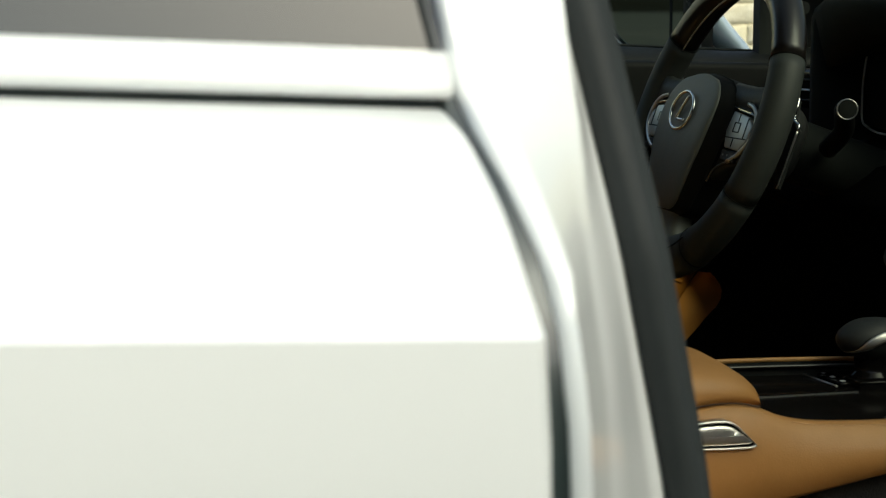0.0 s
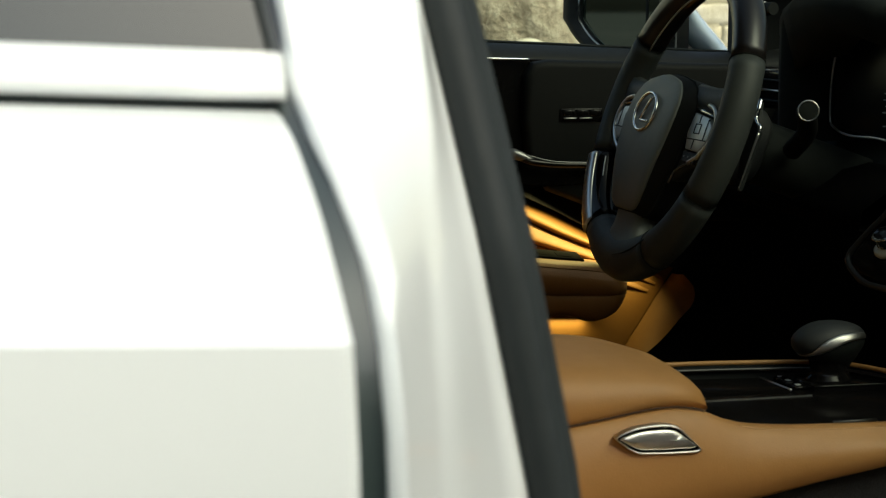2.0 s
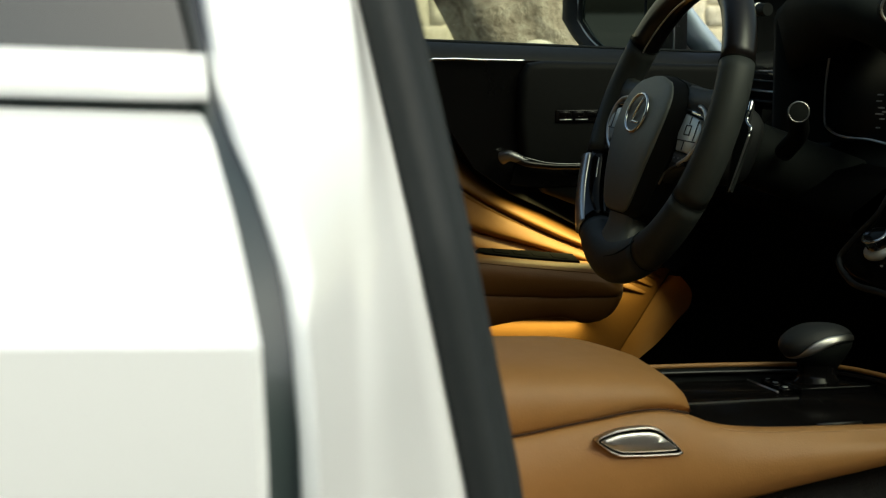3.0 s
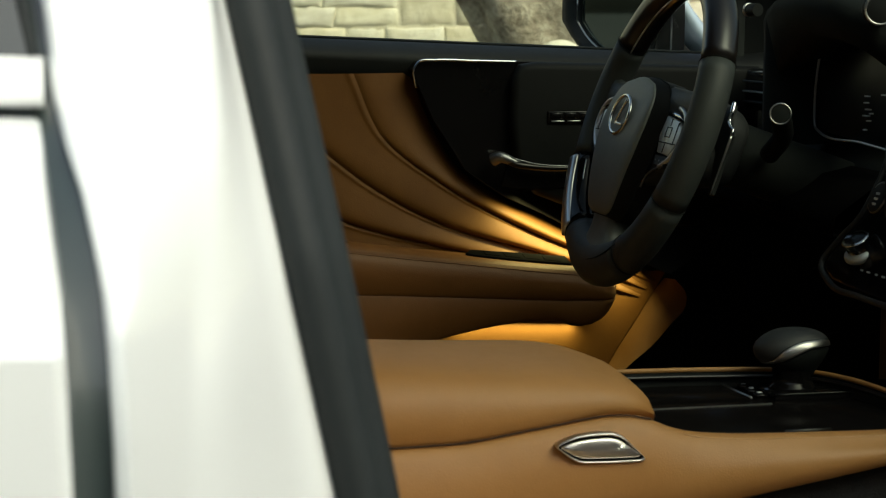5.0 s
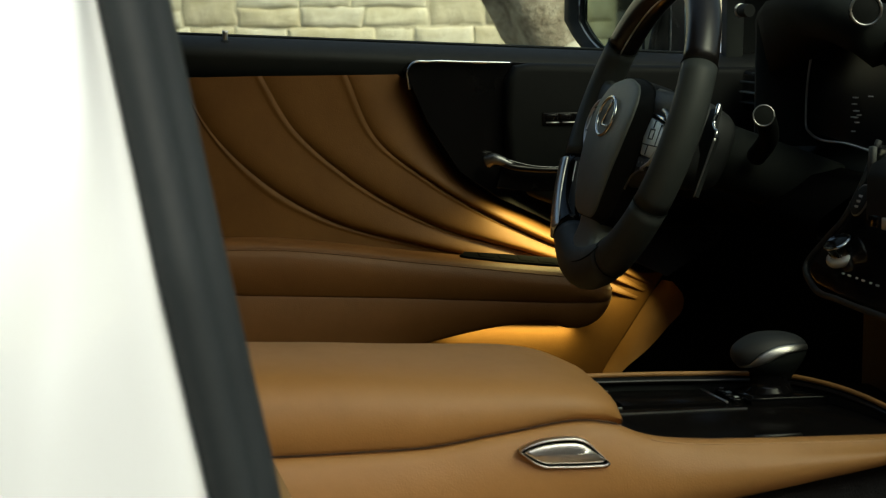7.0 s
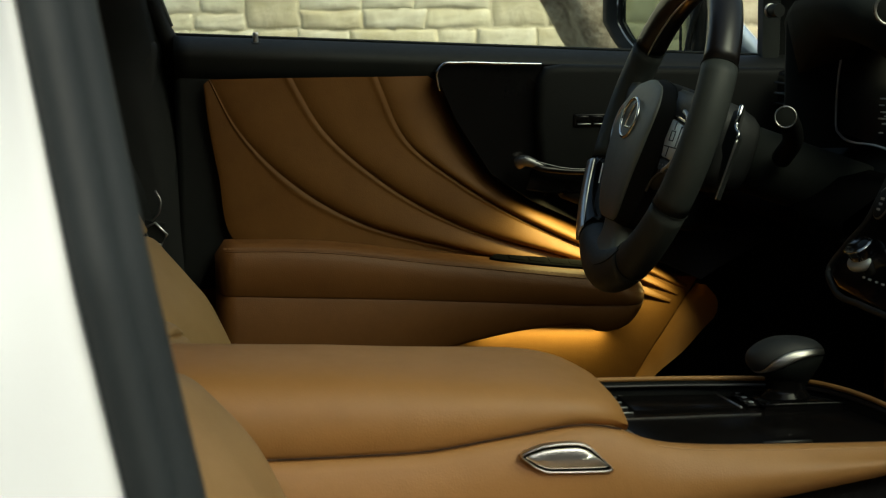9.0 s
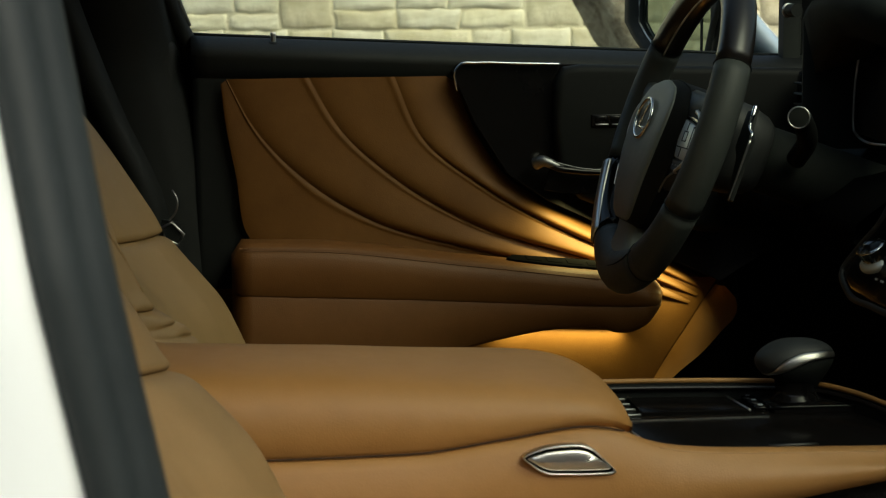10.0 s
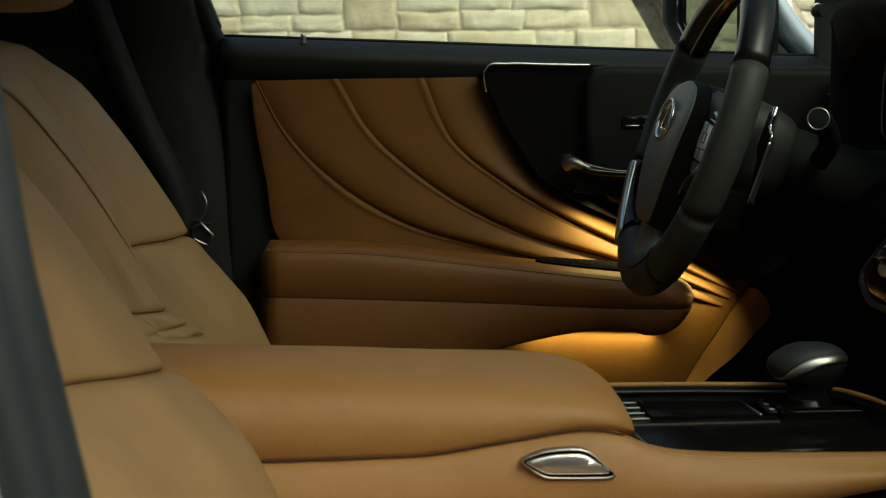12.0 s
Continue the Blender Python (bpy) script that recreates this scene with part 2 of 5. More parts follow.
def slab(name, outline, depth, mat, bevel=0.003, seg=2, frame_of=None):
    """A flat plate with the given outline (pairs), depth thick; frame_of maps (a, b, c) into space."""
    b = bmesh.new()
    lower = [b.verts.new((x, y, 0)) for x, y in outline]
    face = b.faces.new(lower)
    ext = bmesh.ops.extrude_face_region(b, geom=[face])
    top = [v for v in ext["geom"] if isinstance(v, bmesh.types.BMVert)]
    for v in top:
        v.co.z = depth
    bmesh.ops.recalc_face_normals(b, faces=b.faces)
    if bevel:
        edges = [e for e in b.edges if all(abs(v.co.z - depth) < 1e-7 for v in e.verts)]
        bmesh.ops.bevel(b, geom=edges, offset=bevel, segments=seg, profile=0.5, affect="EDGES")
    if frame_of:
        for v in b.verts:
            v.co = Vector(frame_of(*v.co))
        bmesh.ops.recalc_face_normals(b, faces=b.faces)
    me = bpy.data.meshes.new(name)
    b.to_mesh(me)
    b.free()
    me.materials.append(mat)
    for p in me.polygons:
        p.use_smooth = True
    me.set_sharp_from_angle(angle=radians(35))
    return me


def disc(name, centre, axis, radius, depth, mat, bevel=0.002, seg=28):
    """A short round bar from centre along axis."""
    q = Vector(axis).normalized().to_track_quat("Z", "Y")
    ring = [(radius * math.cos(w), radius * math.sin(w)) for w in np.linspace(0, 2 * math.pi, seg, endpoint=False)]
    return slab(name, ring, depth, mat, bevel, 2, lambda a, b, c: Vector(centre) + q @ Vector((a, b, c)))


def lerp(x, xs, ys):
    return float(np.interp(x, xs, ys))


def smooth_lerp(x, xs, ys):
    """A monotone smooth curve through the given values."""
    n = len(xs)
    i = min(max(int(np.searchsorted(xs, x, "right")) - 1, 0), n - 2)
    sl = [(ys[k + 1] - ys[k]) / (xs[k + 1] - xs[k]) for k in range(n - 1)]

    def slope(k):
        if k == 0 or k == n - 1:
            return sl[0] if k == 0 else sl[-1]
        a, b = sl[k - 1], sl[k]
        return 0.0 if a * b <= 0 else 2 * a * b / (a + b)

    h = xs[i + 1] - xs[i]
    u = min(max((x - xs[i]) / h, 0.0), 1.0)
    return (2 * u**3 - 3 * u**2 + 1) * ys[i] + (u**3 - 2 * u**2 + u) * h * slope(i) + (3 * u**2 - 2 * u**3) * ys[i + 1] + (u**3 - u**2) * h * slope(i + 1)


# ---- ground, wall and tree outside ----
def structure(name, me, label=""):
    return tagged(part(name, me), label, kind="structure")


structure("ground", grid("ground", [[(x, y, 0) for y in (-2000, -40, -6, 0, 6, 40, 2000)] for x in (-2000, -40, -6, 0, 6, 40, 2000)], GROUND, smooth=False), "grey paved ground under the car")
WALL_Y = 5.0
wall = structure("wall_north", box("wall_north", (-5.0, WALL_Y, 0.0), (9.0, WALL_Y + 0.35, 2.3), MORTAR, 0.01), "pale limestone garden wall with rough mortar joints")


def tree_trunk():
    tree = thing("tree", "leaning tree trunk with rough grey-brown bark beside a stone wall", "tree")
    rings = []
    for z in np.linspace(0.0, 3.4, 60):
        cx = 1.672 - 0.52 * (z - 0.915) + 0.02 * math.sin(2.1 * z) - 0.017
        r0 = 0.215 + 0.02 * math.sin(1.7 * z + 1) + 0.14 * math.exp(-z / 0.18)
        ring = []
        for w in np.linspace(0, 2 * math.pi, 48, endpoint=False):
            n = noise.noise(Vector((2.2 * math.cos(w), 2.2 * math.sin(w), 2.4 * z))) * 0.04
            n += noise.noise(Vector((7 * math.cos(w), 7 * math.sin(w), 9 * z))) * 0.016
            ring.append((cx + (r0 + n) * math.cos(w), 3.74 + 0.8 * (r0 + n) * math.sin(w), z))
        rings.append(ring)
    part("trunk", grid("trunk", rings, BARK, wrap_v=True, caps=True), tree)
    return tree


tree_trunk()


def boulder(x, y, rx, ry, top):
    b = bmesh.new()
    bmesh.ops.create_icosphere(b, subdivisions=5, radius=1)
    for v in b.verts:
        d = 1 + 0.05 * noise.noise(v.co * 1.7)
        v.co = Vector((x + rx * d * v.co.x, y + ry * d * v.co.y, max(0.0, top * 0.5 + top * 0.5 * v.co.z)))
    me = bpy.data.meshes.new("boulder")
    b.to_mesh(me)
    b.free()
    me.materials.append(STONE)
    for p in me.polygons:
        p.use_smooth = True
    return tagged(part("boulder", me), "pale rounded boulder at the foot of a tree", "boulder")


boulder(1.578, 3.36, 0.19, 0.11, 0.922)

# unseen wall, added to keep low sky light out of the cabin
structure("wall_south", box("wall_south", (-14.0, -6.8, 0.0), (14.0, -6.5, 4.0), BLOCKER, 0.02), "unseen dark wall behind the camera, added to block low light")

# ---- car shell ----
structure("car_floor", box("car_floor", (-1.5, -0.80, 0.16), (1.75, 0.80, 0.24), CARPET, 0.02), "black carpeted car floor")
structure("chassis", box("chassis", (-1.4, -0.62, 0.0), (1.7, 0.62, 0.16), UNDERBODY, 0.03), "dark coated car underbody")
for side in (-1, 1):
    structure("sill", box("sill", (-1.5, side * 0.87 - 0.07, 0.10), (1.75, side * 0.87 + 0.07, 0.36), PAINT, 0.03), "white painted door sill of the car")


def roof_sheet():
    rows = []
    for x in np.linspace(-1.35, 0.62, 14):
        s = (x + 0.2) / 1.2
        rows.append([(x, y, 1.43 - 0.06 * s * s - 0.10 * (abs(y) / 0.62) ** 3) for y in np.linspace(-0.64, 0.64, 17)])
    top = np.array(rows)
    low = top.copy()
    low[:, :, 2] -= 0.035
    return top, low


roof_top, roof_low = roof_sheet()
structure("car_roof", grid("car_roof", roof_top, PAINT), "white painted car roof")
structure("ceiling", grid("ceiling", roof_low, HEADLINER), "black cloth car headliner")
for side in (-1, 1):
    structure("roof_rail", tube("roof_rail", [(-1.45, side * 0.66, 1.24), (-0.7, side * 0.655, 1.33), (0.1, side * 0.655, 1.325), (0.66, side * 0.66, 1.27)], 0.045, PAINT, 20, 10), "white painted roof rail")
    structure("front_pillar", tube("front_pillar", [(0.66, side * 0.66, 1.27), (1.05, side * 0.71, 1.13), (1.52, side * 0.78, 0.97)], 0.04, BLACK_SOFT, 14, 10), "slim dark front pillar")
    structure("rear_pillar", tube("rear_pillar", [(-1.45, side * 0.66, 1.24), (-1.7, side * 0.72, 1.08), (-1.9, side * 0.76, 0.96)], 0.06, PAINT, 10, 10), "white painted rear pillar")
glass_front = structure("windscreen", grid("windscreen", [[(0.64 + 0.9 * s, y * (1 + 0.17 * s), 1.335 - 0.35 * s - 0.03 * (abs(y) / 0.6) ** 2) for y in np.linspace(-0.62, 0.62, 9)] for s in np.linspace(0, 1, 7)], SCREEN_GLASS), "curved windscreen, darkened to dim the cabin")
structure("rear_bulkhead", box("rear_bulkhead", (-1.56, -0.82, 0.2), (-1.5, 0.82, 0.98), BLACK_SOFT, 0.01), "dark rear bulkhead of the cabin")
structure("front_bulkhead", box("front_bulkhead", (1.70, -0.82, 0.2), (1.76, 0.82, 0.93), BLACK_SOFT, 0.01), "dark front bulkhead of the cabin")
structure("side_panel", box("side_panel", (-1.5, 0.80, 0.3), (0.26, 0.93, 0.96), PAINT, 0.03), "white painted rear body side")
# rear panes let nothing through; added to keep daylight out of the cabin
for name, pts in (("rear_window", [[(-1.9, y * 1.17, 0.97), (-1.40, y, 1.29)] for y in (-0.64, 0, 0.64)]), ("rear_side_window", [[(-1.6, 0.79, 0.95), (-1.42, 0.68, 1.25)], [(-0.6, 0.79, 0.95), (-0.6, 0.665, 1.32)], [(0.25, 0.79, 0.95), (0.18, 0.665, 1.32)]]), ("rear_quarter_window", [[(-1.9, -0.79, 0.95), (-1.42, -0.68, 1.25)], [(-0.84, -0.79, 0.95), (-0.84, -0.665, 1.33)]])):
    structure(name, grid(name, pts, TINT), "opaque dark rear pane, added to keep daylight out")
structure("rear_side_trim", box("rear_side_trim", (-1.5, 0.766, 0.24), (0.30, 0.796, 0.968), BLACK_SOFT, 0.01), "black rear side trim inside the cabin")
# near-black stands for footwell shade; carpet would show the amber bounce
structure("footwell_trim", box("footwell_trim", (0.985, 0.772, 0.24), (1.70, 0.80, 0.925), POD, 0.005), "footwell side trim, blackened to hide amber bounce")
structure("boot_lid", box("boot_lid", (-1.92, -0.80, 0.5), (-1.52, 0.80, 0.97), PAINT, 0.03), "white painted boot lid")
structure("wing_panel", box("wing_panel", (1.16, 0.82, 0.3), (1.75, 0.94, 0.90), PAINT, 0.05), "white painted front wing")


# ---- near side of the body: rear door and centre pillar ----
def belt(x):
    """Height of the window sill outside; it drops towards the nose."""
    return 0.9795 - 0.040 * (x - 0.2)


def door_edge(z):
    """Front edge of the rear door."""
    return smooth_lerp(z, (0.3, 0.60, 0.80, 0.864, 0.905, 0.928, 0.944, 0.957, 1.4), (0.202, 0.207, 0.2062, 0.2056, 0.2043, 0.2018, 0.2000, 0.1990, 0.117))


def pillar_edge(z):
    """Rear edge of the pillar's painted face."""
    return smooth_lerp(z, (0.3, 0.60, 0.834, 0.86, 0.88, 0.90, 0.91, 0.92, 0.93, 0.94, 0.95, 0.96, 0.98, 1.4), (0.2184, 0.2184, 0.2184, 0.2182, 0.2177, 0.2170, 0.2162, 0.2145, 0.2125, 0.2103, 0.2072, 0.2036, 0.2018, 0.118))


def pillar_out(z):
    """How far out the pillar's rear edge stands."""
    return smooth_lerp(z, (0.3, 0.6, 0.80, 0.86, 0.90, 0.91, 0.92, 0.93, 0.94, 0.951, 0.965, 1.0, 1.3), (-0.935, -0.95, -0.960, -0.956, -0.943, -0.936, -0.926, -0.912, -0.901, -0.889, -0.870, -0.852, -0.768))


def rear_door():
    door = thing("rear_door", "closed white rear car door with a tinted window", "car door")
    # section of the skin: out from the sill strip over the shoulder, then down
    sect = spline([(-0.868, 0.9605), (-0.900, 0.951), (-0.937, 0.929), (-0.955, 0.9085), (-0.966, 0.8985)], 14)
    low = spline([(-0.9685, 0.8965), (-0.9718, 0.864), (-0.972, 0.80), (-0.966, 0.70), (-0.952, 0.55), (-0.935, 0.38)], 16)
    prof = np.vstack([sect, low])
    rows = []
    for y, z in prof:
        e = door_edge(z)
        xs = np.linspace(-0.85, e - 0.003, 26)
        rows.append([(x, y, z + (belt(x) - belt(0.2)) * (1 if z > 0.7 else 0.3)) for x in xs] + [(e, y + 0.004, z), (e + 0.001, y + 0.03, z)])
    skin = grid("door_skin", rows, PAINT)
    skin.set_sharp_from_angle(angle=radians(25))
    part("door_skin", skin, door)
    # strip under the window
    strip = []
    for x in np.linspace(-0.85, 0.2003, 30):
        b = belt(x)
        strip.append([(x, -0.845, b + 0.001), (x, -0.858, b + 0.0015), (x, -0.864, b), (x, -0.869, b - 0.006), (x, -0.8725, b - 0.012), (x, -0.872, b - 0.0145), (x, -0.867, b - 0.0157), (x, -0.845, b - 0.015)])
    part("belt_strip", grid("belt_strip", strip, PAINT, wrap_v=True, caps=True), door, "white painted strip below the window")
    part("strip_seal", tube("strip_seal", [(x, -0.8635, belt(x) - 0.0185) for x in (-0.85, -0.3, 0.196)], 0.0032, GAP_RUBBER, 12, 8), door)
    part("inner_panel", box("inner_panel", (-0.85, -0.80, 0.3), (0.16, -0.765, 0.94), BLACK_SOFT, 0.01), door)
    part("door_core", box("door_core", (-0.85, -0.845, 0.3), (0.17, -0.80, 0.958), UNDERBODY, 0.005), door)
    win = part("window", grid("window", [[(x if x < 0.15 else 0.1985 - 0.2 * (z - 0.965), -0.862 + 0.30 * (z - 0.97), z) for z in (0.965, 1.05, 1.15, 1.28)] for x in np.linspace(-0.85, 0.196, 6)], TINT), door, "dark tinted side window")
    part("window_seal", tube("window_seal", [(0.1995, -0.860, 0.964), (0.1912, -0.847, 1.01), (0.1792, -0.829, 1.07), (0.142, -0.772, 1.26)], 0.0022, RUBBER, 16, 8), win)
    return door


rear_door()


def pillar_x(z):
    """Line of the rubber seal on the pillar."""
    return lerp(z, (0.3, 0.80, 0.90, 1.0, 1.3), (0.372, 0.3105, 0.2900, 0.2715, 0.215))


def near_pillar():
    p = thing("centre_pillar", "white painted centre door pillar with a dark rubber seal", "car pillar")
    rows = []
    for z in np.linspace(0.30, 1.30, 70):
        s = pillar_x(z)
        lean = max(0.0, z - 0.90) * 0.25
        e = pillar_edge(z)
        rx = smooth_lerp(z, (0.3, 0.6, 0.80, 0.86, 0.90, 0.92, 0.93, 0.95, 1.0, 1.3), (0.2455, 0.2455, 0.2467, 0.2480, 0.2530, 0.2562, 0.2590, 0.2622, 0.2610, 0.207))
        ry = smooth_lerp(z, (0.3, 0.6, 0.80, 0.86, 0.90, 0.92, 0.93, 0.95, 1.0, 1.3), (-0.900, -0.912, -0.917, -0.905, -0.872, -0.853, -0.843, -0.829, -0.812, -0.740))
        o = pillar_out(z)
        row = [(e + 0.003, o + 0.03, z), (e, o + 0.010, z), (e + 0.0012, o + 0.003, z), (e + 0.005, o + 0.001, z)]
        for k in (0.25, 0.5, 0.75, 0.97):
            row.append((e + 0.005 + k * (rx - e - 0.005), o + 0.001 + (ry - o) * k, z))
        tx, ty = s - 0.003, -0.806 + lean
        row += [(rx + (tx - rx) * k, ry + (ty - ry) * k, z) for k in (0.03, 0.35, 0.7, 1.0)] + [(s + 0.01, -0.793 + lean, z), (s + 0.012, -0.76 + lean, z)]
        rows.append(row)
    skin = grid("pillar_skin", rows, PAINT)
    skin.set_sharp_from_angle(angle=radians(80))
    part("pillar_skin", skin, p)
    lobes = ((-0.0022, -0.800), (-0.0012, -0.806), (0.0030, -0.8105), (0.0085, -0.8115), (0.0135, -0.8090), (0.0170, -0.8040), (0.0182, -0.7985), (0.0190, -0.7945), (0.0222, -0.7925), (0.0255, -0.7880), (0.0276, -0.7815), (0.0282, -0.7750), (0.0260, -0.7690), (0.0180, -0.7660), (0.0020, -0.7700))
    rows = []
    for z in np.linspace(0.3, 1.3, 80):
        s, lean = pillar_x(z), max(0.0, z - 0.90) * 0.25
        rows.append([(s + dx, y + lean, z) for dx, y in lobes])
    part("door_seal", grid("door_seal", rows, RUBBER, wrap_v=True, caps=True), p, "charcoal two-lobed rubber door seal")
    rows = []
    for z in np.linspace(0.3, 1.30, 40):
        e = door_edge(z)
        out = pillar_out(z) + 0.012
        rows.append([(e - 0.012, out, z), (pillar_edge(z) + 0.003, out - 0.004, z)])
    part("gap_seal", grid("gap_seal", rows, GAP_RUBBER), p, "dark rubber strip in the door gap")
    part("pillar_core", box("pillar_core", (0.06, -0.80, 0.3), (0.27, -0.74, 0.96), BLACK_SOFT, 0.01), p)
    return p


near_pillar()


def open_front_door():
    """The front door beside the passenger seat, swung wide open on its front hinge; out of view, added to shade the
    dash.
    """
    d = thing("door_1", "open white front passenger door, unseen, added to shade the cabin", "", kind="structure", at=Matrix.Translation((1.14, -0.90, 0.0)) @ Matrix.Rotation(radians(70), 4, "Z"))
    part("door_skin", box("door_skin", (-1.0, -0.085, 0.36), (-0.02, -0.03, 0.96), PAINT, 0.025, 3), d, "white painted outer skin")
    part("inner_panel", box("inner_panel", (-0.98, -0.03, 0.38), (-0.04, 0.03, 0.955), BLACK_SOFT, 0.02, 3), d, "black inner door trim")
    part("leather_panel", box("leather_panel", (-0.93, 0.024, 0.66), (-0.45, 0.040, 0.91), SHADED_TAN, 0.007, 3), d, "tan leather inner panel")
    part("armrest", box("armrest", (-0.92, 0.020, 0.60), (-0.36, 0.095, 0.69), SHADED_TAN, 0.02, 3), d, "tan leather armrest")
    part("window_frame", tube("window_frame", [(-0.985, -0.03, 0.95), (-0.93, 0.02, 1.14), (-0.88, 0.07, 1.29), (-0.62, 0.085, 1.31), (-0.36, 0.07, 1.22), (-0.05, -0.02, 0.96)], 0.014, BLACK_SOFT, 40, 8), d, "black window frame")
    part("window_pane", grid("window_pane", [[(-0.97 + 0.9 * u, -0.03 + 0.09 * k, 0.94 + k * (0.34 - 0.28 * max(0.0, u - 0.35) / 0.65)) for k in (0, 0.5, 1)] for u in np.linspace(0, 1, 7)], GLASS), d)
    return d


open_front_door()


# ---- far side: centre pillar, seat belt ----
def far_pillar():
    p = thing("centre_pillar", "black trimmed centre pillar behind the driver's seat", "car pillar")
    rows = []
    for z in np.linspace(0.30, 1.34, 40):
        f = lerp(z, (0.3, 0.6, 0.80, 0.95, 1.02, 1.34), (0.40, 0.372, 0.338, 0.304, 0.290, 0.205))
        b = f - lerp(z, (0.3, 0.8, 1.0, 1.34), (0.30, 0.20, 0.15, 0.12))
        y = 0.765 - max(0.0, z - 0.95) * 0.30
        rows.append([(f, y + 0.10, z), (f, y + 0.03, z), (f - 0.012, y + 0.004, z), (f - 0.05, y - 0.006, z), (0.5 * (f + b), y - 0.012, z), (b + 0.04, y - 0.004, z), (b, y + 0.03, z), (b, y + 0.10, z)])
    part("pillar_trim", grid("pillar_trim", rows, BLACK_SOFT), p)
    return p


far_pillar()


def seat_belt():
    b = thing("seat_belt", "black seat belt with a metal latch hanging on the pillar", "seat belt")
    c = spline([(0.105, 0.70, 1.28), (0.165, 0.725, 1.02), (0.215, 0.735, 0.88), (0.262, 0.735, 0.77), (0.268, 0.742, 0.62), (0.26, 0.75, 0.42)], 30)
    part("webbing", grid("webbing", [[(x - 0.021, y - 0.002, z), (x, y - 0.004, z), (x + 0.021, y + 0.002, z), (x + 0.02, y + 0.004, z), (x - 0.02, y + 0.001, z)] for x, y, z in c], BLACK_SOFT, wrap_v=True, caps=True), b)
    latch = part("latch", slab("latch", [(-0.014, -0.012), (0.010, -0.016), (0.015, 0.010), (-0.010, 0.015)], 0.004, BLACK_SOFT, 0.001, 1, lambda a, q, c2: (0.289 + a, 0.712 - c2, 0.737 + q)), b)
    ring = [(0.279, 0.7060, 0.742), (0.282, 0.7060, 0.728), (0.298, 0.7060, 0.720), (0.305, 0.7060, 0.733), (0.291, 0.7060, 0.748)]
    part("tongue", tube("tongue", ring, 0.0019, SATIN, 20, 6, loop=True, smooth_path=False), latch, "brushed metal belt tongue")
    part("tongue_loop", tube("tongue_loop", [(0.287, 0.705, 0.750), (0.295, 0.705, 0.759), (0.298, 0.706, 0.775), (0.292, 0.710, 0.787)], 0.0015, GREY_METAL, 12, 6), latch)
    return b


seat_belt()


# ---- driver's door ----
def sill_z(x):
    return 0.974 - 0.044 * (x - 0.31)


def driver_door():
    d = thing("driver_door", "closed driver's door with pleated tan leather and black trim", "car door")
    part("door_shell", box("door_shell", (0.30, 0.80, 0.30), (1.16, 0.93, 0.925), PAINT, 0.04), d, "white painted outer skin")
    # black upper roll along the window
    rows = []
    for x in np.linspace(0.318, 1.16, 40):
        s = sill_z(x) + 0.012 * max(0.0, (x - 1.04) / 0.12) ** 2
        rows.append([(x, 0.83, s - 0.006), (x, 0.800, s - 0.001), (x, 0.790, s), (x, 0.778, s - 0.0025), (x, 0.764, s - 0.0085), (x, 0.7555, s - 0.0150), (x, 0.7520, s - 0.0205), (x, 0.7525, s - 0.0265), (x, 0.757, s - 0.038), (x, 0.762, s - 0.050), (x, 0.77, s - 0.056), (x, 0.81, s - 0.06)])
    part("upper_trim", grid("upper_trim", rows, BLACK_SOFT, wrap_v=True, caps=True), d, "black soft trim along the window sill")
    part("window_lip", tube("window_lip", [(x, 0.796, sill_z(x) + 0.0015) for x in np.linspace(0.31, 1.16, 12)], 0.0022, RUBBER, 24, 6), d)
    # black border behind the leather at its rear edge
    part("edge_trim", box("edge_trim", (0.318, 0.762, 0.32), (1.02, 0.80, 0.925), BLACK_SOFT, 0.01), d)
    part("frame_foot", box("frame_foot", (0.262, 0.802, 0.32), (0.345, 0.85, 0.966), BLACK_SOFT, 0.006), d)
    part("window_frame", tube("window_frame", [(0.322, 0.797, 0.95), (0.3035, 0.789, 0.985), (0.2905, 0.778, 1.02), (0.245, 0.74, 1.15), (0.19, 0.69, 1.31)], 0.0115, BLACK_SOFT, 24, 10), d, "black window frame")
    part("frame_strip", tube("frame_strip", [(0.3155, 0.790, 0.985), (0.3025, 0.779, 1.02), (0.257, 0.741, 1.15), (0.202, 0.691, 1.31)], 0.0035, FRAME_GREY, 24, 8), d, "grey strip along the window frame")
    part("divider_bar", tube("divider_bar", [(0.998, 0.868, 0.92), (1.002, 0.866, 0.95), (1.018, 0.850, 1.03), (1.05, 0.81, 1.13)], 0.0045, BLACK_SOFT, 12, 8), d, "black window divider")
    part("corner_trim", slab("corner_trim", [(1.0765, 0.90), (1.100, 0.90), (1.102, 1.02), (1.100, 1.08), (1.074, 1.08), (1.0765, 1.02)], 0.020, BLACK_LEATHER, 0.003, 2, lambda a, b2, c: (a, 0.795 - c, b2)), d, "dark grey corner trim by the front pillar")
    part("quarter_trim", slab("quarter_trim", [(1.1005, 0.90), (1.40, 0.88), (1.40, 1.02), (1.16, 1.10), (1.102, 1.10)], 0.016, BLACK_SOFT, 0.003, 2, lambda a, b2, c: (a, 0.800 - c, b2)), d, "black quarter trim")
    # pleated leather
    c0 = spline([(0.3535, 0.9135), (0.3585, 0.865), (0.370, 0.800), (0.385, 0.722), (0.50, 0.690), (0.70, 0.660), (0.93, 0.612)], 70)
    c1 = spline([(0.361, 0.9195), (0.394, 0.858), (0.463, 0.787), (0.533, 0.743), (0.676, 0.699), (0.80, 0.668), (0.945, 0.622)], 70)
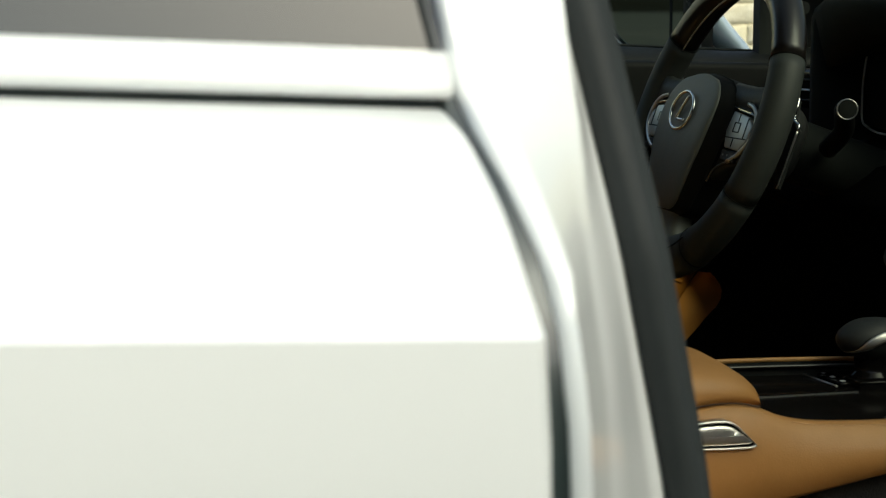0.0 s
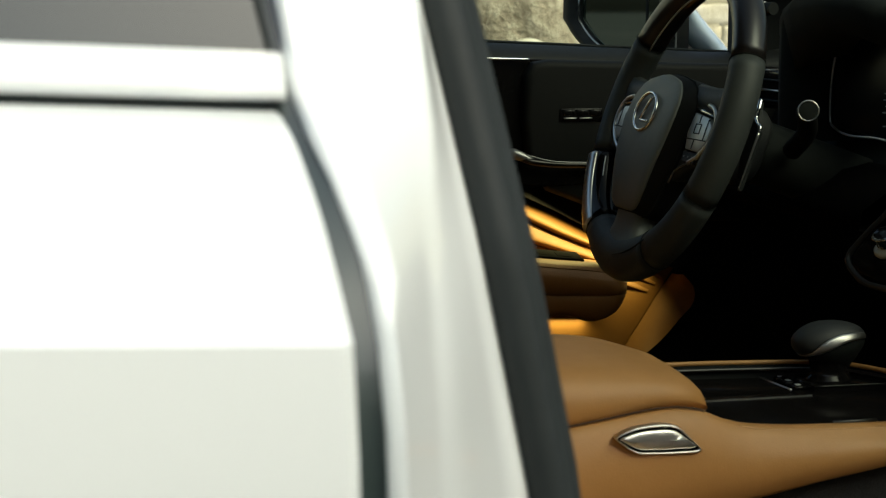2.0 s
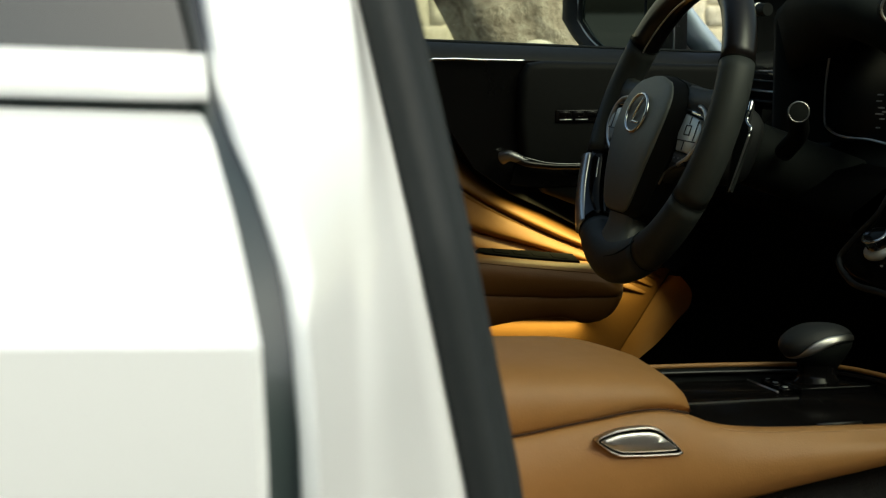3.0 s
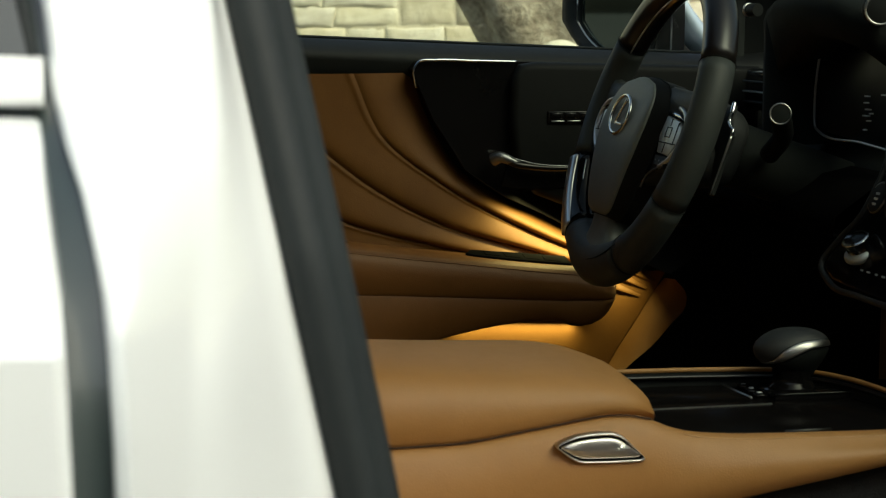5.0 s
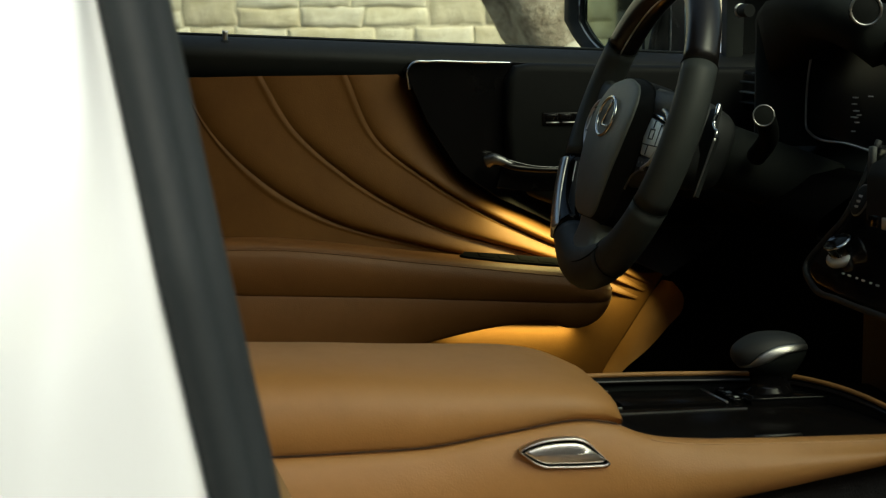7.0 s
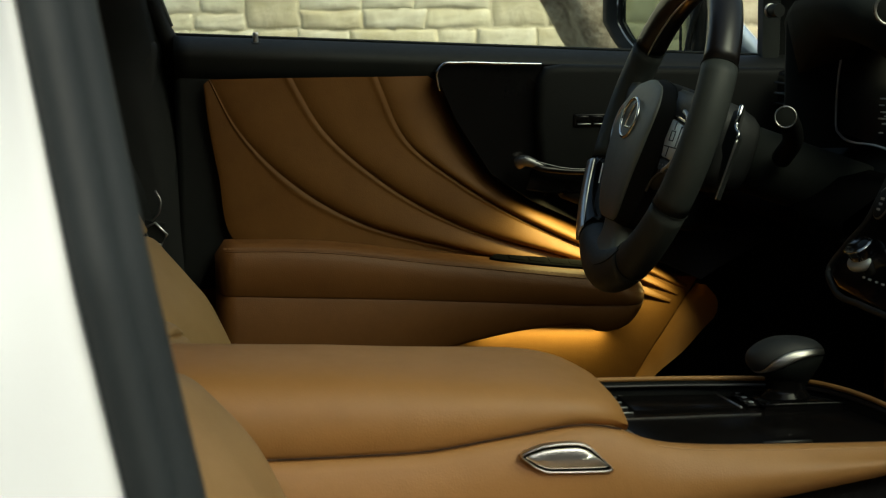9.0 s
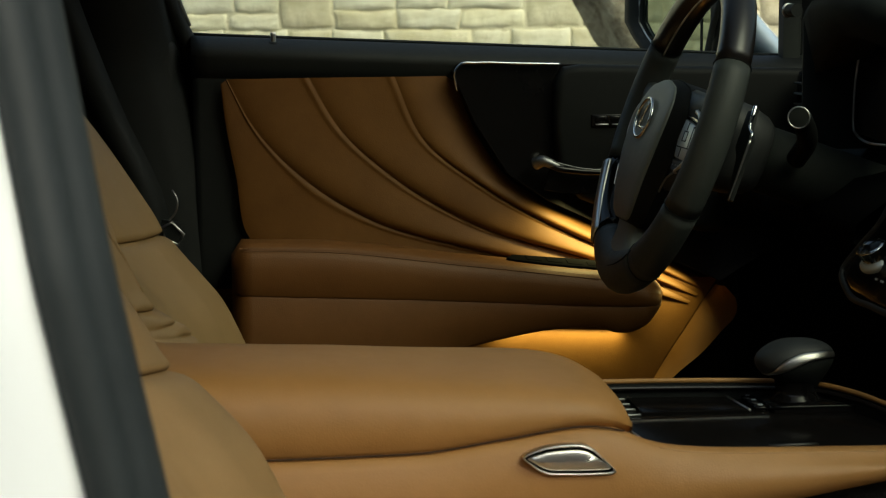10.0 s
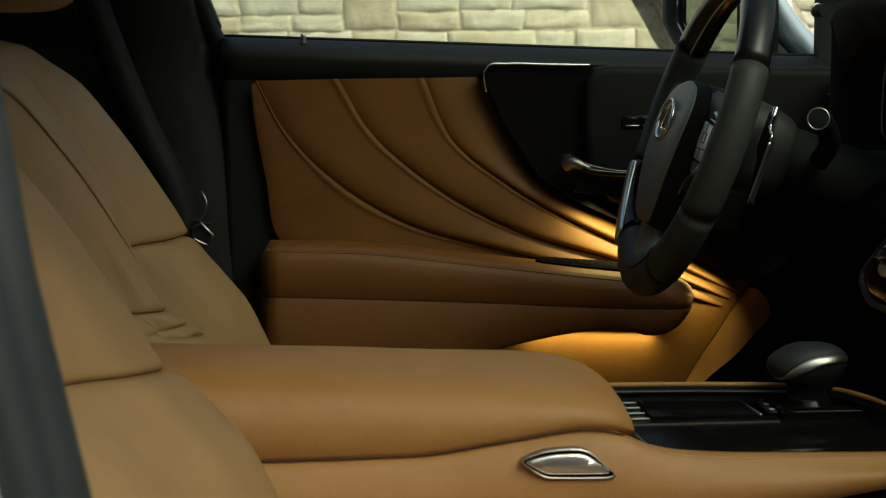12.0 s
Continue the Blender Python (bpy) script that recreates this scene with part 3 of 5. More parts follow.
    c2 = spline([(0.462, 0.9205), (0.499, 0.857), (0.569, 0.792), (0.676, 0.729), (0.81, 0.687), (0.88, 0.664), (0.955, 0.632)], 70)
    c3 = spline([(0.569, 0.9205), (0.605, 0.841), (0.676, 0.783), (0.812, 0.709), (0.89, 0.677), (0.965, 0.640)], 70)
    c4 = spline([(0.645, 0.9205), (0.668, 0.860), (0.710, 0.795), (0.762, 0.760), (0.812, 0.737), (0.893, 0.695), (0.978, 0.650)], 70)
    curves = [c0, c1, c2, c3, c4]
    rows = []
    for k in range(4):
        for s in (0, 0.015, 0.03, 0.05, 0.075, 0.10, 0.15, 0.22, 0.3, 0.4, 0.5, 0.6, 0.7, 0.78, 0.84, 0.87, 0.89, 0.91, 0.93, 0.95, 0.965, 0.98, 0.992) + ((1.0,) if k == 3 else ()):
            row = []
            for i in range(70):
                p = curves[k][i] * (1 - s) + curves[k + 1][i] * s
                u = i / 69
                deep = (0.22 + 0.98 * min(1, u * 1.3)) * (0.008 if k else 0.004) * lerp(u, (0.8, 1.0), (1.0, 0.7))
                puff = deep * (1.0 - s) ** 0.7 * (1 - math.exp(-s * 8)) * 1.7
                bead = (0.0018 - 0.0004 * u) * math.exp(-(((s - 0.945) / 0.040) ** 2)) * (1 if k < 3 else 0)
                tuck = 0.013 * s**1.6 * (1 - u) ** 0.6 if k == 3 else 0.0
                row.append((p[0], 0.748 + tuck - puff - bead + 0.012 * max(0, u - 0.75) * 4 * 0.5, p[1]))
            rows.append(row)
    part("leather_panel", grid("leather_panel", rows, SHADED_TAN), d, "pleated tan leather panel")
    # glossy black inlay with its chrome line
    outline = [(0.640, 0.926), (0.648, 0.9355), (0.70, 0.9365), (0.80, 0.934), (0.93, 0.929), (1.06, 0.925), (1.06, 0.70), (0.985, 0.655), (0.893, 0.697), (0.812, 0.739), (0.762, 0.762), (0.710, 0.797), (0.668, 0.862)]
    part("inlay", slab("inlay", outline, 0.026, PIANO, 0.0005, 1, lambda a, b2, c: (a, 0.758 - c, b2)), d, "glossy black inlay")
    line = [(0.6455, 0.729, 0.903), (0.6435, 0.728, 0.914), (0.6425, 0.727, 0.925), (0.650, 0.727, 0.9355), (0.67, 0.727, 0.9372), (0.72, 0.727, 0.936), (0.775, 0.727, 0.9345)]
    part("chrome_line", tube("chrome_line", line, 0.0016, CHROME, 60, 8), d, "thin chrome line")
    # raised black pod and switches
    pod_outline = [(0.772, 0.80), (0.765, 0.86), (0.768, 0.915), (0.778, 0.931), (0.80, 0.934), (1.10, 0.926), (1.10, 0.72), (0.96, 0.72), (0.86, 0.742), (0.80, 0.765)]
    pod = part("door_pod", slab("door_pod", pod_outline, 0.020, POD, 0.010, 4, lambda a, b2, c: (a, 0.733 - c, b2)), d, "soft black raised panel")
    slot = part("memory_switch", box("memory_switch", (0.812, 0.7105, 0.8555), (0.870, 0.716, 0.8725), PIANO, 0.002), pod, "recessed black seat memory switch")
    for k in range(2):
        part("switch_bar", box("switch_bar", (0.817 + 0.021 * k, 0.7085, 0.8588), (0.834 + 0.021 * k, 0.7118, 0.8604), SATIN, 0.0006, 1), slot)
    for k in range(3):
        part("switch_key", box("switch_key", (0.816 + 0.018 * k, 0.7095, 0.8625), (0.832 + 0.018 * k, 0.712, 0.8705), PIANO, 0.001, 1), slot)
    # pull handle
    grip = part("door_handle", tube("door_handle", [(0.757, 0.706, 0.811), (0.770, 0.700, 0.806), (0.79, 0.699, 0.803), (0.85, 0.699, 0.800), (0.90, 0.702, 0.798)], (0.0048, 0.0042), DARK_METAL, 40, 12, flat=0.9), d, "dark satin pull handle")
    part("handle_edge", tube("handle_edge", [(0.762, 0.7000, 0.8150), (0.79, 0.6955, 0.8075), (0.85, 0.6960, 0.8032), (0.90, 0.6990, 0.8008)], 0.0008, GREY_METAL, 20, 6), grip, "bright metal edge")
    part("handle_paddle", tube("handle_paddle", [(0.743, 0.716, 0.8115), (0.750, 0.708, 0.8150), (0.760, 0.704, 0.8120), (0.774, 0.702, 0.8055)], (0.0085, 0.0042), GREY_METAL, 20, 12), grip)
    part("handle_cup", slab("handle_cup", [(0.752, 0.778), (0.79, 0.772), (0.90, 0.775), (0.90, 0.80), (0.80, 0.806), (0.76, 0.81)], 0.006, PIANO, 0.003, 2, lambda a, b2, c: (a, 0.716 - c, b2)), d)
    # lock pin
    pin = part("lock_pin", tube("lock_pin", [(0.420, 0.775, sill_z(0.42) - 0.008), (0.420, 0.775, sill_z(0.42) + 0.0075)], 0.0035, SATIN, 6, 12), d, "small silver lock pin")
    part("pin_collar", tube("pin_collar", [(0.420, 0.775, sill_z(0.42) - 0.009), (0.420, 0.775, sill_z(0.42) - 0.0045)], (0.010, 0.007), BLACK_SOFT, 5, 14), pin)
    # lower panel
    crease_x = lambda z: lerp(z, (0.30, 0.47, 0.534, 0.5597, 0.587, 0.6184, 0.658), (0.77, 0.870, 0.9055, 0.9205, 0.9393, 0.9600, 0.987))
    rows = []
    for k in np.linspace(0, 1, 30):
        rows.append([(0.33 + k * (crease_x(z) - 0.33), 0.750 - 0.004 * math.sin(9 * (z - 0.36)) - 0.05 * max(0, 0.5 - z), z) for z in np.linspace(0.30, 0.658, 18)])
    part("lower_panel", grid("lower_panel", rows, SHADED_TAN), d, "tan lower door panel lit by amber light")
    # fin at the front of the door
    fin = []
    edge = spline([(0.984, 0.648), (0.9600, 0.6184), (0.9393, 0.587), (0.9205, 0.5597), (0.9055, 0.534), (0.87, 0.47)], 24)
    fore = spline([(0.987, 0.651), (1.0035, 0.6294), (1.0020, 0.613), (0.984, 0.593), (0.957, 0.564), (0.925, 0.538), (0.875, 0.47)], 24)
    for s in np.linspace(0, 1, 9):
        fin.append([(a[0] * (1 - s) + b2[0] * s, 0.7495 - 0.034 * s - 0.004 * math.sin(math.pi * s), a[1] * (1 - s) + b2[1] * s) for a, b2 in zip(edge, fore)])
    part("front_fin", grid("front_fin", fin, SHADED_TAN), d, "tan leather fin at the front edge")
    part("fin_backing", box("fin_backing", (0.80, 0.762, 0.32), (0.97, 0.80, 0.66), BLACK_SOFT, 0.01), d)
    return d


door = driver_door()


def armrest():
    tops = lambda x: smooth_lerp(x, (0.35, 0.45, 0.656, 0.80, 0.86, 0.885, 0.91), (0.724, 0.722, 0.699, 0.681, 0.674, 0.668, 0.655))
    seam = lambda x: lerp(x, (0.35, 0.60, 0.81, 0.91), (0.662, 0.650, 0.637, 0.634))
    bots = lambda x: smooth_lerp(x, (0.35, 0.55, 0.60, 0.64, 0.69, 0.76, 0.815, 0.83, 0.85, 0.872, 0.892, 0.91), (0.52, 0.54, 0.562, 0.584, 0.597, 0.608, 0.610, 0.603, 0.601, 0.609, 0.624, 0.640))
    upper, lower = [], []
    for x in np.r_[np.linspace(0.362, 0.86, 40), np.linspace(0.868, 0.902, 8)]:
        e = max(0.0, (x - 0.868) / 0.037)
        r = math.sqrt(max(0.0, 1 - e * e)) if e > 0 else 1.0
        e2 = max(0.0, (0.374 - x) / 0.014)
        r = min(r, math.sqrt(max(0.05, 1 - e2 * e2)))
        t, s, b = tops(x), seam(x), bots(x)
        m = 0.5 * (t + b)
        t, b = m + (t - m) * (0.6 + 0.4 * r), m + (b - m) * (0.6 + 0.4 * r)
        s = min(max(s, b + 0.006), t - 0.012)
        y0 = 0.662 + 0.06 * (1 - r)
        upper.append([(x, 0.756, t - 0.004), (x, 0.72, t), (x, y0 + 0.030, t), (x, y0 + 0.016, t - 0.002), (x, y0 + 0.006, t - 0.008), (x, y0 + 0.001, t - 0.018), (x, y0, 0.5 * (t + s)), (x, y0 + 0.0005, s + 0.003), (x, y0 + 0.0025, s)])
        lower.append([(x, y0 + 0.0032, s), (x, y0 + 0.0015, s - 0.003), (x, y0 + 0.002, 0.5 * (s + b)), (x, y0 + 0.0028, b + 0.006), (x, y0 + 0.005, b + 0.0015), (x, y0 + 0.011, b), (x, 0.756, b + 0.004)])
    up = part("armrest", grid("armrest", upper, REST, caps=False), door, "tan leather armrest with stitching")
    part("armrest_base", grid("armrest_base", lower, REST), up)
    part("armrest_tip", grid("armrest_tip", [upper[-1] + lower[-1], [(0.904, 0.725, 0.642)] * 16], REST), up)
    # stitched seam along the upper edge
    seam_line = [(x, 0.6672, tops(x) - 0.0086) for x in np.linspace(0.374, 0.862, 24)]
    part("edge_seam", tube("edge_seam", seam_line, 0.0006, STITCH_DARK, 60, 6), up)
    verts, faces = [], []
    for x in np.arange(0.372, 0.86, 0.006):
        k, x2 = len(verts), x + 0.004
        verts += [(x, 0.6690, tops(x) - 0.0046), (x2, 0.6690, tops(x2) - 0.0046), (x2, 0.6678, tops(x2) - 0.0058), (x, 0.6678, tops(x) - 0.0058)]
        faces.append((k, k + 1, k + 2, k + 3))
    part("stitching", mesh_of("stitching", verts, faces, STITCH_DARK, False), up)
    # switch plate
    plate = part("switch_plate", slab("switch_plate", [(0.702, 0.0), (0.712, 0.017), (0.78, 0.026), (0.84, 0.028), (0.84, -0.004), (0.76, -0.007), (0.712, -0.005)], 0.003, SWITCH, 0.0005, 1, lambda x, y, c: (x, 0.695 + y, tops(x) - 0.001 + c + 0.17 * (y + 0.007))), up, "black window switch plate")
    for k in range(4):
        x = 0.728 + 0.026 * k
        key = [(x, 0.001), (x + 0.019, 0.0), (x + 0.019, 0.016), (x, 0.017)]
        part("window_switch", slab("window_switch", key, 0.0009, SWITCH, 0.0003, 1, lambda a, y, c: (a, 0.695 + y, tops(a) + 0.002 + c + 0.17 * (y + 0.007))), plate)
    # light strips, tucked behind the inlay and under the armrest
    part("light_strip", tube("light_strip", [(0.775, 0.744, 0.7575), (0.812, 0.744, 0.7405), (0.893, 0.744, 0.6985), (0.95, 0.744, 0.6725)], 0.0012, AMBER, 12, 6), door, "glowing amber light strip")
    part("light_strip", tube("light_strip", [(0.69, 0.738, 0.606), (0.80, 0.738, 0.614)], 0.0014, AMBER, 8, 6), door, "glowing amber light strip")

armrest()


def amber_lamp(name, eye, target, along, length, width, power, spread):
    """A thin strip lamp lying along the given direction."""
    l = bpy.data.lights.new(name, "AREA")
    l.shape, l.size, l.size_y, l.energy, l.color = "RECTANGLE", length, width, power, (1.0, 0.875, 0.345)
    l.spread = radians(spread)
    z = (Vector(eye) - Vector(target)).normalized()
    x = Vector(along)
    x = (x - x.dot(z) * z).normalized()
    y = z.cross(x)
    o = new(name, l)
    o.matrix_world = Matrix(((x.x, y.x, z.x, eye[0]), (x.y, y.y, z.y, eye[1]), (x.z, y.z, z.z, eye[2]), (0, 0, 0, 1)))
    return o


amber_lamp("door_lamp", (0.864, 0.7205, 0.7165), (0.812, 0.7435, 0.626), (0.866, 0, -0.445), 0.20, 0.008, 0.245, 120)
amber_lamp("pocket_lamp", (0.775, 0.7370, 0.5970), (0.772, 0.7450, 0.54), (1, 0, 0.05), 0.17, 0.006, 0.115, 140)


def door_mirror():
    turn = Matrix.Translation((0.984, 0.970, 0.985)) @ Matrix.Rotation(radians(20), 4, "Z")
    m = thing("wing_mirror", "white wing mirror with a black surround on the driver's door", "wing mirror", at=turn)

    def outline(k, x, n=48):
        """A rounded four-sided face with a chamfered lower inner corner."""
        pts = []
        for w in np.linspace(0, 2 * math.pi, n, endpoint=False):
            y = 0.118 * math.copysign(abs(math.cos(w)) ** 0.38, math.cos(w))
            z = 0.074 * math.copysign(abs(math.sin(w)) ** 0.38, math.sin(w))
            cut = max(0.0, y / 0.118 - z / 0.074 - 1.02)
            pts.append((x, (y - 0.040 * cut) * k, (z + 0.036 * cut) * k))
        return pts

    cap = [outline(0.99 * math.sqrt(max(0.02, 1 - (s * 0.985) ** 2.2)), 0.012 + 0.115 * s) for s in np.linspace(0, 1, 14)]
    cap = [[(x, y if y > 0 else 0.4 * y, z) for x, y, z in ring] for ring in cap]
    part("mirror_cap", grid("mirror_cap", cap, PAINT, wrap_v=True, caps=True), m, "white painted cap")
    part("mirror_bezel", grid("mirror_bezel", [outline(1.03, 0.024), outline(1.03, 0.0), outline(1.0, -0.010), outline(0.84, -0.012), outline(0.76, 0.006)], BLACK_SOFT, wrap_v=True), m, "black surround")
    part("bezel_edge", tube("bezel_edge", outline(1.035, 0.0), 0.0013, SATIN, seg=6, loop=True, smooth_path=False), m, "thin bright edge")
    part("glass_rim", tube("glass_rim", outline(0.775, -0.002), 0.0012, SATIN, seg=6, loop=True, smooth_path=False), m)
    part("mirror_glass", grid("mirror_glass", [[(0.003, 0, 0)] * 48, outline(0.80, 0.003)], MIRROR, wrap_v=True), m, "mirror glass, greened for the trees it would reflect")
    back = turn.inverted()

    def local(rows):
        return [[tuple(back @ Vector(p)) for p in row] for row in rows]

    # painted foot that flares down to the door, with a black base beside it
    rows = []
    for z in np.linspace(1.06, 0.90, 14):
        a = smooth_lerp(z, (0.90, 0.94, 0.965, 0.99, 1.06), (1.110, 1.080, 1.056, 1.046, 1.020))
        b = smooth_lerp(z, (0.90, 0.95, 0.975, 0.995, 1.015, 1.06), (1.175, 1.136, 1.112, 1.094, 1.080, 1.070))
        rows.append([(a + (b - a) * k, 0.945 - 0.035 * math.sin(math.pi * k) ** 0.8, z) for k in np.linspace(0, 1, 9)] + [(b, 0.985, z), (a, 0.985, z)])
    part("mirror_foot", grid("mirror_foot", local(rows), FOOT_PAINT, wrap_v=True, caps=True), m, "white mirror foot, blued for sky reflection and shade")
    rows = []
    for z in np.linspace(1.04, 0.90, 8):
        b = smooth_lerp(z, (0.90, 0.94, 0.965, 0.99, 1.06), (1.112, 1.082, 1.058, 1.048, 1.022))
        rows.append([(1.004, 0.93, z), (1.006, 0.915, z), (b - 0.004, 0.915, z), (b, 0.93, z), (b, 0.96, z), (1.004, 0.96, z)])
    part("mirror_base", grid("mirror_base", local(rows), BLACK_SOFT, wrap_v=True, caps=True), m, "black plastic mirror base")
    part("mirror_arm", tube("mirror_arm", [(0.05, -0.04, -0.055), (0.07, -0.09, -0.065), (0.10, -0.12, -0.07)], 0.024, BLACK_SOFT, 12, 10, flat=0.5), m)
    return m


door_mirror()
pane = part("side_window", grid("side_window", [[(x, 0.80 - 0.28 * (z - 0.97), z) for z in (0.93, 1.03, 1.15, 1.31)] for x in (0.29, 0.5, 0.7, 0.9, 1.02)], GLASS))
tagged(pane, "clear closed window of the driver's door", "window", kind="structure")


# ---- seats ----
CREST_Z = (0.45, 0.60, 0.634, 0.675, 0.708, 0.746, 0.771, 0.80, 0.851, 0.892, 0.927, 0.951, 0.969, 0.980)
CREST_X = (0.44, 0.376, 0.362, 0.342, 0.316, 0.286, 0.275, 0.259, 0.228, 0.198, 0.168, 0.134, 0.106, 0.050)


def seat(centre, seam, fore, inset, shift, label, piped=False):
    s = thing("car_seat", label, "car seat", "front seats")
    half = 0.242

    crest = lambda z: lerp(z, (0.70, 0.76, 0.90), fore) + smooth_lerp(z, CREST_Z, CREST_X)

    def section(z, dx, back, dipped=1.0, fold=0.0, creased=1.0):
        """One ring round the backrest; the cross seam is bent by shift()."""
        row = []
        for v in np.linspace(-1, 1, 241):
            a = abs(v)
            plain = (1.0 if centre > 0 else 0.15) * creased
            zz = z + shift(v) * math.exp(-(((z - seam) / 0.09) ** 2))
            dip = 0.056 * (1 - smooth_lerp(a, (0, 0.32, 0.46, 0.60, 0.80, 1), (0, 0.06, 0.30, 0.74, 1, 1))) * dipped
            edge = 0.0 if a < 0.80 else 0.105 * ((a - 0.80) / 0.20) ** 1.5
            crease = 0.0035 * plain * math.exp(-(((a - 0.45) / 0.016) ** 2)) + 0.0022 * plain * math.exp(-(((a - 0.835) / 0.010) ** 2)) - 0.0016 * plain * math.exp(-(((a - 0.80) / 0.014) ** 2))
            wave = fold * math.exp(-(((v + 0.74) / 0.14) ** 2)) * noise.noise(Vector((7 * v, 0.4, 52 * zz + 9 * v)))
            if piped:
                wave -= 0.012 * math.exp(-(((v + 0.866) / 0.012) ** 2)) * smooth_lerp(z, (0.735, 0.75, 0.82), (1, 1, 0))
                for drop, slope, deep in ((0.016, 0.060, 0.0065), (0.030, -0.020, 0.0045)):
                    wave -= deep * math.exp(-(((v + 0.78) / 0.13) ** 2)) * math.exp(-(((z - seam + drop - slope * (v + 0.80)) / 0.0030) ** 2))
            wave += 0.0022 * noise.noise(Vector((2.2 * v, centre, 9 * zz)))
            row.append((crest(zz) + dx - dip - edge - crease + wave - inset * smooth_lerp(-v, (-1, 0.3, 0.65, 1), (0, 0, 1, 1)), centre + half * v, zz))
        for v in np.linspace(1, -1, 15):
            row.append((crest(z) - back - 0.02 * (1 - abs(v) ** 3), centre + half * v * 0.985, z))
        return row

    lower = [section(z, 0.010, 0.19, 1.0, 0.030 * math.exp(-(((z - seam + 0.06) / 0.04) ** 2)), 0.0) for z in np.r_[np.linspace(0.45, seam - 0.075, 22), np.linspace(seam - 0.072, seam - 0.013, 44)]]
    lower += [section(seam - dz, dx, 0.19, creased=0.0) for dz, dx in ((0.009, 0.009), (0.005, 0.006), (0.003, 0.002), (0.0015, -0.004))]
    part("backrest_lower", grid("backrest_lower", lower, TAN_SOFT, wrap_v=True, caps=True), s, "padded tan leather lumbar section")
    upper = [section(seam + dz, dx, 0.19) for dz, dx in ((-0.001, -0.004), (0.001, 0.000), (0.004, 0.003), (0.008, 0.003))]
    upper += [section(z, 0.003 - 0.003 * smooth_lerp(z, (seam, seam + 0.1, 1.0), (0, 1, 1)), lerp(z, (0.70, 0.90, 0.98), (0.19, 0.14, 0.05)), lerp(z, (0.70, 0.92, 0.98), (1, 0.9, 0.2))) for z in np.linspace(seam + 0.013, 0.980, 40)]
    part("backrest_upper", grid("backrest_upper", upper, TAN_SOFT, wrap_v=True, caps=True), s, "padded tan leather shoulder section")
    if piped:
        line = [(crest(z) - inset + 0.0025, centre - 0.80 * half, z) for z in np.linspace(0.745, 0.945, 14)]
        part("piping", tube("piping", line, 0.0021, TAN_SOFT, 40, 8), s, "fine piped edge of the inner bolster")
    # cushion
    rows = []
    for x in np.linspace(0.30, 0.74, 22):
        e = max(0.0, (x - 0.66) / 0.08)
        row = []
        for v in np.linspace(-1, 1, 31):
            a = abs(v)
            z = 0.475 + 0.05 * smooth_lerp(a, (0, 0.5, 0.8, 1), (0, 0.1, 1, 0.55)) - 0.06 * e * e
            row.append((x, centre + 0.235 * v, z))
        row += [(x, centre + 0.23 * v, 0.26) for v in (1, 0.5, 0, -0.5, -1)]
        rows.append(row)
    part("seat_cushion", grid("seat_cushion", rows, TAN_SOFT, wrap_v=True, caps=True), s)
    part("seat_base", box("seat_base", (0.10, centre - 0.22, 0.235), (0.64, centre + 0.22, 0.34), BLACK_SOFT, 0.02), s)
    # head restraint
    b = bmesh.new()
    bmesh.ops.create_icosphere(b, subdivisions=4, radius=1)
    for v in b.verts:
        q = [math.copysign(abs(c) ** 0.6, c) for c in v.co]
        v.co = Vector((0.105 + 0.075 * q[0] - 0.03 * q[2], centre + 0.13 * q[1], 1.094 + 0.09 * q[2]))
    me = bpy.data.meshes.new("headrest")
    b.to_mesh(me)
    b.free()
    me.materials.append(TAN_SOFT)
    for p in me.polygons:
        p.use_smooth = True
    hr = part("headrest", me, s, "tan leather headrest")
    for side in (-1, 1):
        part("headrest_post", tube("headrest_post", [(0.075, centre + side * 0.07, 0.93), (0.10, centre + side * 0.07, 1.04)], 0.007, SATIN, 5, 10), hr)
    return s


seat(0.355, 0.753, (0.0, 0.0, 0.0), 0.009, lambda v: -0.024 * smooth_lerp(-v, (-1, 0.25, 0.6, 1), (0, 0, 1, 1)), "tan leather driver's seat with padded bolsters", True)
seat(-0.365, 0.733, (0.030, 0.023, 0.016), 0.06, lambda v: 0.026 * (1 - v), "tan leather passenger seat with padded bolsters")


# ---- centre console ----
def console_top(x):
    return smooth_lerp(x, (0.20, 0.38, 0.50, 0.581, 0.640, 0.665, 0.690, 0.715, 0.76, 0.85, 1.0), (0.652, 0.652, 0.653, 0.663, 0.6705, 0.668, 0.6575, 0.6515, 0.648, 0.6455, 0.643))


